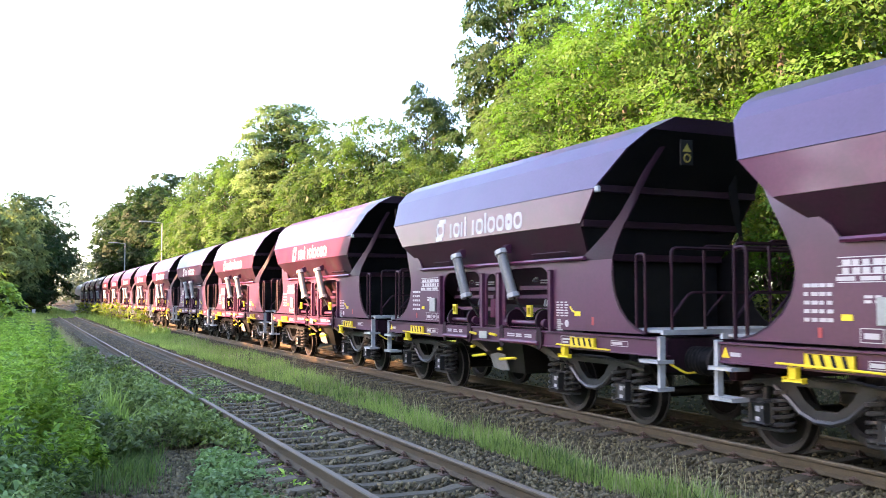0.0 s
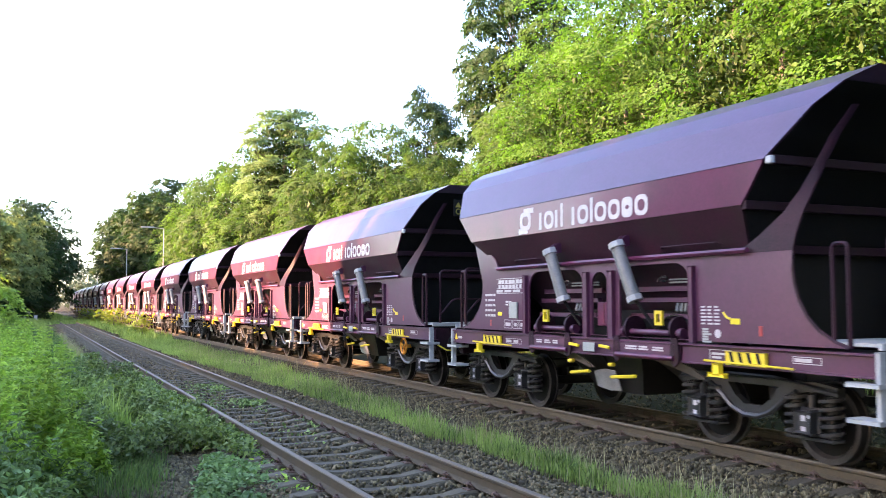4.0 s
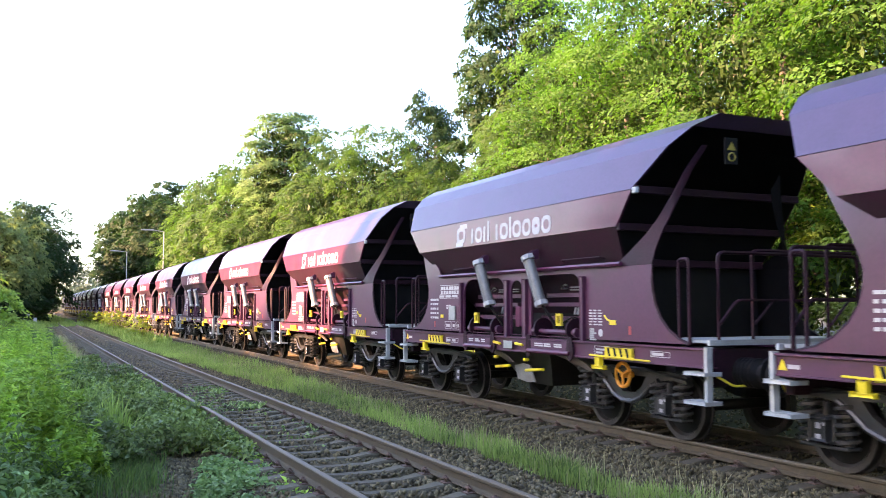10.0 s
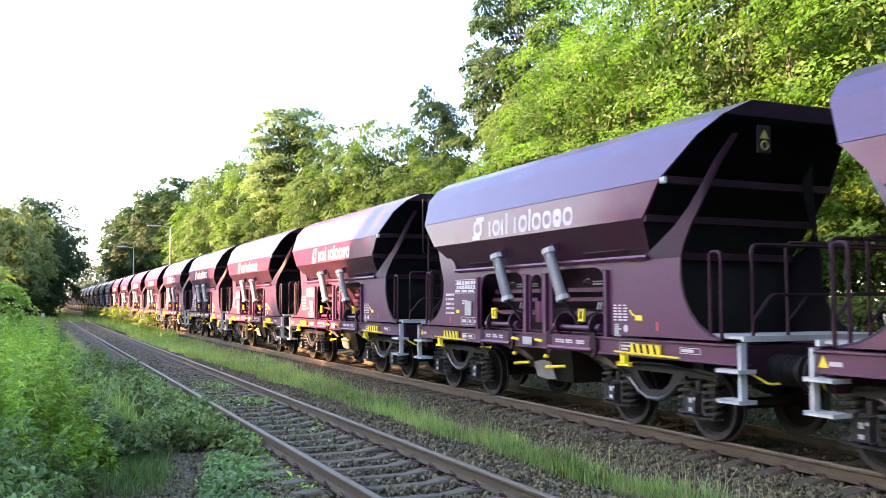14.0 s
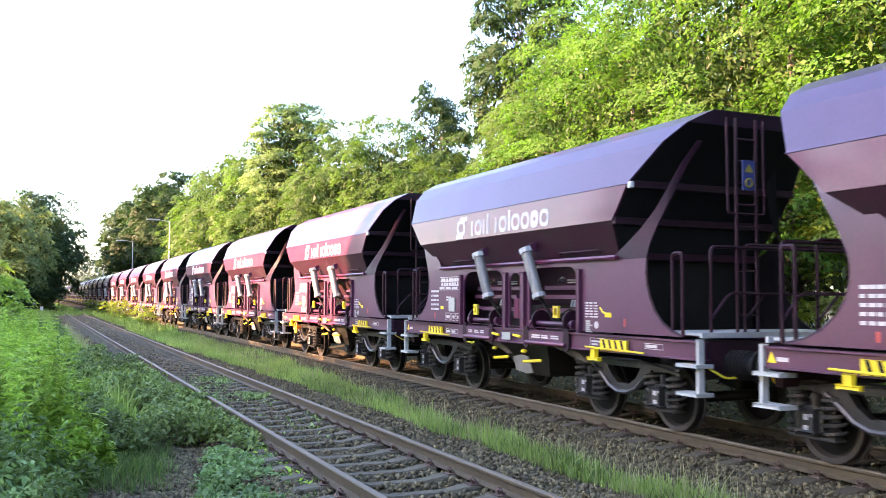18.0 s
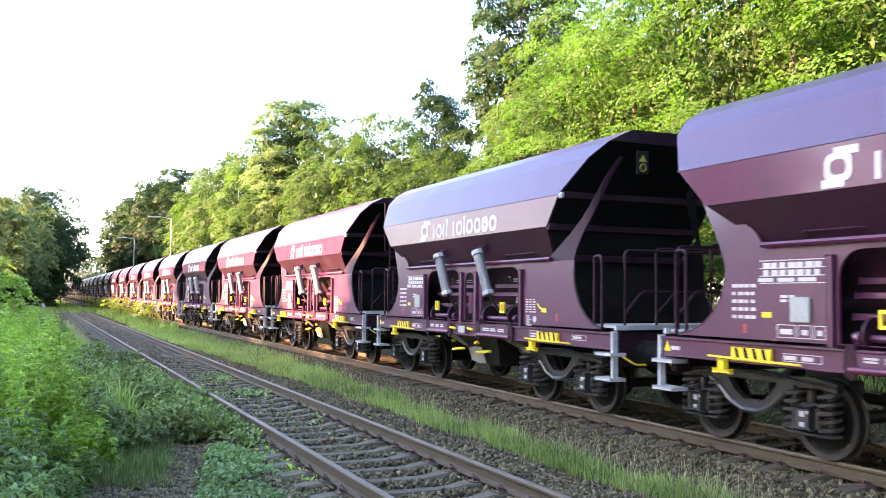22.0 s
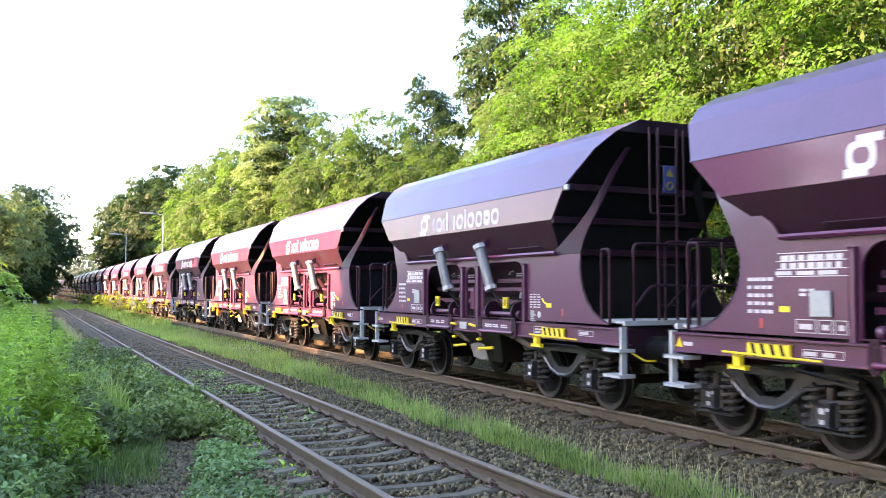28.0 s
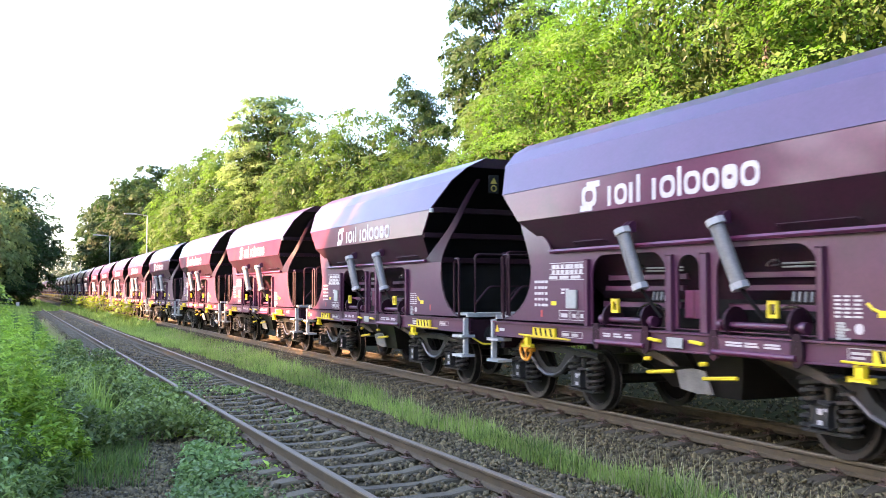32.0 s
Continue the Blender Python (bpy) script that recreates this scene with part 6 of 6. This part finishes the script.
carpet("bindweed", "yellowish green bindweed over the brambles", 125, TIPS, 0.82, 0.05, LEAF_Y, 2, 0.6)
stand("burdock", "broad light green leaves at the edge of the weeds", 115, [(rng.uniform(-4.25, -3.72), rng.uniform(7.5, 9.0)) for _ in range(26)], 0.72, 0.105, BROADLEAF, 5, 5)
IVY = [(x, y) for x, y in patchy(rng, 1500, -2.3, -0.60, 8.0, 12.2, 1.4, 0.05) if x > -1.95 + 0.22 * (y - 10.5)]
carpet("ivy", "low ivy and bindweed beside the left rail", 122, IVY, 0.18, 0.052, BROADLEAF, 9, 0.4)
RAILSIDE = [(x, y) for x, y in patchy(rng, 230, -0.98, -0.60, 9.3, 12.4, 2.5, 0.05)]
carpet("rail_creeper", "fresh green creeper climbing against the rail", 123, RAILSIDE, 0.30, 0.065, WEED, 5, 0.5)
INNER = patchy(rng, 300, -0.6, 0.62, 13.0, 25.0, 1.5, 0.2) + patchy(rng, 330, -0.35, 0.62, 17.8, 23.5, 1.8, 0.12)
carpet("track_weeds", "small weeds growing between the rails", 124, INNER, 0.16, 0.06, BRAMBLE, 6, 0.5)


def stones(name, label, seed, places, size, top):
    """Crushed stones, each a cube knocked out of shape, lying as they fell."""
    rng = np.random.default_rng(seed)
    n = len(places)
    cube = np.array([(-1, -1, -1), (1, -1, -1), (1, 1, -1), (-1, 1, -1), (-1, -1, 1), (1, -1, 1), (1, 1, 1), (-1, 1, 1)]) * 0.5
    v = cube[None] * (1 + rng.uniform(-0.70, 0.45, (n, 8, 3)))
    s = size * rng.uniform(0.55, 1.25, (n, 1, 1)) * rng.uniform(0.45, 1.25, (n, 1, 3))
    v = v * s
    q = rng.normal(size=(n, 4))
    q /= np.linalg.norm(q, axis=1, keepdims=True)
    w, x, y, z = q.T
    r = np.stack([1 - 2 * (y * y + z * z), 2 * (x * y - z * w), 2 * (x * z + y * w), 2 * (x * y + z * w), 1 - 2 * (x * x + z * z), 2 * (y * z - x * w), 2 * (x * z - y * w), 2 * (y * z + x * w), 1 - 2 * (x * x + y * y)], 1).reshape(n, 3, 3)
    v = np.einsum("nij,nkj->nki", r, v)
    c = np.array([(x, y, max(top(x), ground_z(x, y) + 0.008) + rng.uniform(-0.015, 0.025)) for x, y in places])
    v = (v + c[:, None]).reshape(-1, 3)
    f = np.array([(0, 3, 2, 1), (4, 5, 6, 7), (0, 1, 5, 4), (1, 2, 6, 5), (2, 3, 7, 6), (3, 0, 4, 7)])
    loops = (f[None] + 8 * np.arange(n)[:, None, None]).reshape(-1)
    me = bpy.data.meshes.new(name)
    me.vertices.add(len(v))
    me.vertices.foreach_set("co", v.astype(np.float32).reshape(-1))
    me.loops.add(len(loops))
    me.loops.foreach_set("vertex_index", loops.astype(np.int32))
    me.polygons.add(6 * n)
    me.polygons.foreach_set("loop_start", np.arange(0, 24 * n, 4, dtype=np.int32))
    me.polygons.foreach_set("loop_total", np.full(6 * n, 4, dtype=np.int32))
    me.materials.append(STONE)
    me.update(calc_edges=True)
    return tagged(new(name, me), label, "ballast", kind="stuff")


def bed_top(x, cx, top, half=1.35, foot=2.15):
    return top - 0.34 * min(1.3, max(0.0, (abs(x - cx) - half) / (foot - half))) + 0.004


def off_sleepers(places, cx, y0, step):
    return [(x, y) for x, y in places if abs(x - cx) > 1.28 or abs((y - y0 + step / 2) % step - step / 2) > 0.135]


def strewn(rng, n, x0, x1, y0, y1):
    """Places that thin out with distance."""
    return [(rng.uniform(x0, x1), y0 * (y1 / y0) ** rng.uniform()) for _ in range(n)]


rng = np.random.default_rng(131)
stones("loose_ballast", "grey-brown crushed stones between the sleepers", 132, off_sleepers(strewn(rng, 38000, -2.75, 2.6, 6.0, 62.0), 0.0, 4.1, 0.60), 0.047, lambda x: bed_top(x, 0.0, -0.222))
stones("loose_gravel", "brown-grey gravel among the plants beside the track", 135, [(rng.uniform(-3.4, -1.2), rng.uniform(7.5, 13.2)) for _ in range(8500)], 0.043, lambda x: bed_top(x, 0.0, -0.222))
stones("loose_ballast", "grey-brown crushed stones on the train's track", 133, off_sleepers(strewn(rng, 32000, 2.5, 4.75, 5.0, 50.0), TRACK_X, 2.2, 0.615), 0.043, lambda x: bed_top(x, TRACK_X, -0.228))
stones("loose_ballast", "grey crushed stones beyond the train", 134, off_sleepers(strewn(rng, 9000, 4.75, 10.5, 6.0, 30.0), TRACK_X, 2.2, 0.615), 0.05, lambda x: bed_top(x, TRACK_X, -0.228))


stones("loose_ballast", "grey-brown crushed stones between the near sleepers", 137, off_sleepers([(rng.uniform(-2.3, 2.4), rng.uniform(-7.0, 6.0)) for _ in range(5500)], 0.0, 4.1, 0.60), 0.064, lambda x: bed_top(x, 0.0, -0.222))
stones("far_ballast", "crushed stones farther along the left track", 136, [(rng.uniform(-2.2, 2.2), rng.uniform(50.0, 108.0)) for _ in range(5000)], 0.11, lambda x: bed_top(x, 0.0, -0.255))


# ---- lamps and lineside things ----
def street_lamp(y, x=7.75, height=9.3):
    w = tagged(new("street_lamp"), "grey street lamp with a long flat head behind the train", "street lamp", "street lamps")
    part("pole", rod(bmesh.new(), (0, 0, -0.3), (0, 0, height - 0.05), 0.085, 10, 0.05), POLE, w)
    part("arm", rod(bmesh.new(), (0, 0, height - 0.05), (-1.0, 0, height + 0.05), 0.035, 8), POLE, w)
    part("lamp_head", box(bmesh.new(), -2.1, -0.9, -0.12, 0.12, height, height + 0.13, 0.03), POLE, w)
    w.matrix_basis = pose(x, y, ground_z(x, y))
    return w


for yy in (88.5, 124.0, 178.0):
    street_lamp(yy)

for x, y, turn in ((3.1, 118.0, 0), (3.4, 110.0, 90), (2.9, 122.0, 200), (3.3, 101.0, 40), (3.0, 62.0, 120), (3.2, 66.0, 260), (3.3, 92.0, 310), (3.1, 84.0, 20)):
    set_out(((YOUNG_BUSH, x, y, turn, 0.9 + 0.25 * math.sin(y)),))


def signal_mast():
    w = tagged(new("signal_mast"), "thin grey signal mast with a bracket at the far crossing", "signal")
    part("mast", rod(bmesh.new(), (0, 0, 0), (0, 0, 7.0), 0.10, 8), POLE, w)
    part("bracket", tube(bmesh.new(), rounded([(0, 0, 4.6), (1.0, 0, 5.4), (4.2, 0, 5.4)], 0.5), 0.08, 6), POLE, w)
    part("signal_head", box(bmesh.new(), -0.35, 0.35, -0.15, 0.15, 5.6, 6.8, 0.04), BLACK, w)
    w.matrix_basis = pose(1.9, 235.0, -0.4)


signal_mast()


def lineside_box(x, y, wd, h, mat, label):
    w = tagged(new("lineside_cabinet"), label, "cabinet")
    part("body", box(bmesh.new(), -wd / 2, wd / 2, -wd / 2, wd / 2, 0, h, 0.03), mat, w)
    part("lid", box(bmesh.new(), -wd / 2 - 0.03, wd / 2 + 0.03, -wd / 2 - 0.03, wd / 2 + 0.03, h + 0.002, h + 0.06, 0.015), mat, w)
    w.matrix_basis = pose(x, y, ground_z(x, y))


lineside_box(-3.9, 118.0, 0.7, 1.1, POLE, "grey lineside cabinet on the verge")
lineside_box(-3.0, 112.0, 0.35, 0.8, WHITE, "small white lineside post box on the verge")


# ---- what moves ----
def motions():
    for k, w in TRAIN:
        walk(w, [(t, pose(TRACK_X, train_place(t, k), 0)) for t in range(33)])
    walk(HEAD, [(t, pose(TRACK_X, train_place(t, -WAGONS_AHEAD) + 15.0, 0)) for t in range(33)])
    # wheels turn while their wagon passes the camera
    for k, w in TRAIN:
        times = [t / 15 for t in range(481) if -4 < train_place(t / 15, k) < 30]
        if len(times) < 3:
            continue
        times = ([0.0] if times[0] > 0 else []) + times + ([32.0] if times[-1] < 32 else [])
        a0, a1 = times[1 if times[1] > 0.2 else 0], times[-2 if times[-1] - times[-2] > 0.2 else -1]
        turns = [(t, -math.degrees(run(min(max(t, a0), a1)) / 0.46)) for t in times]
        for ws in [o for o in w.children_recursive if o.name.startswith("wheelset")]:
            y = ws.location.y
            walk(ws, [(t, pose(0, y, 0.46, a, 0, 0)) for t, a in turns])


motions()
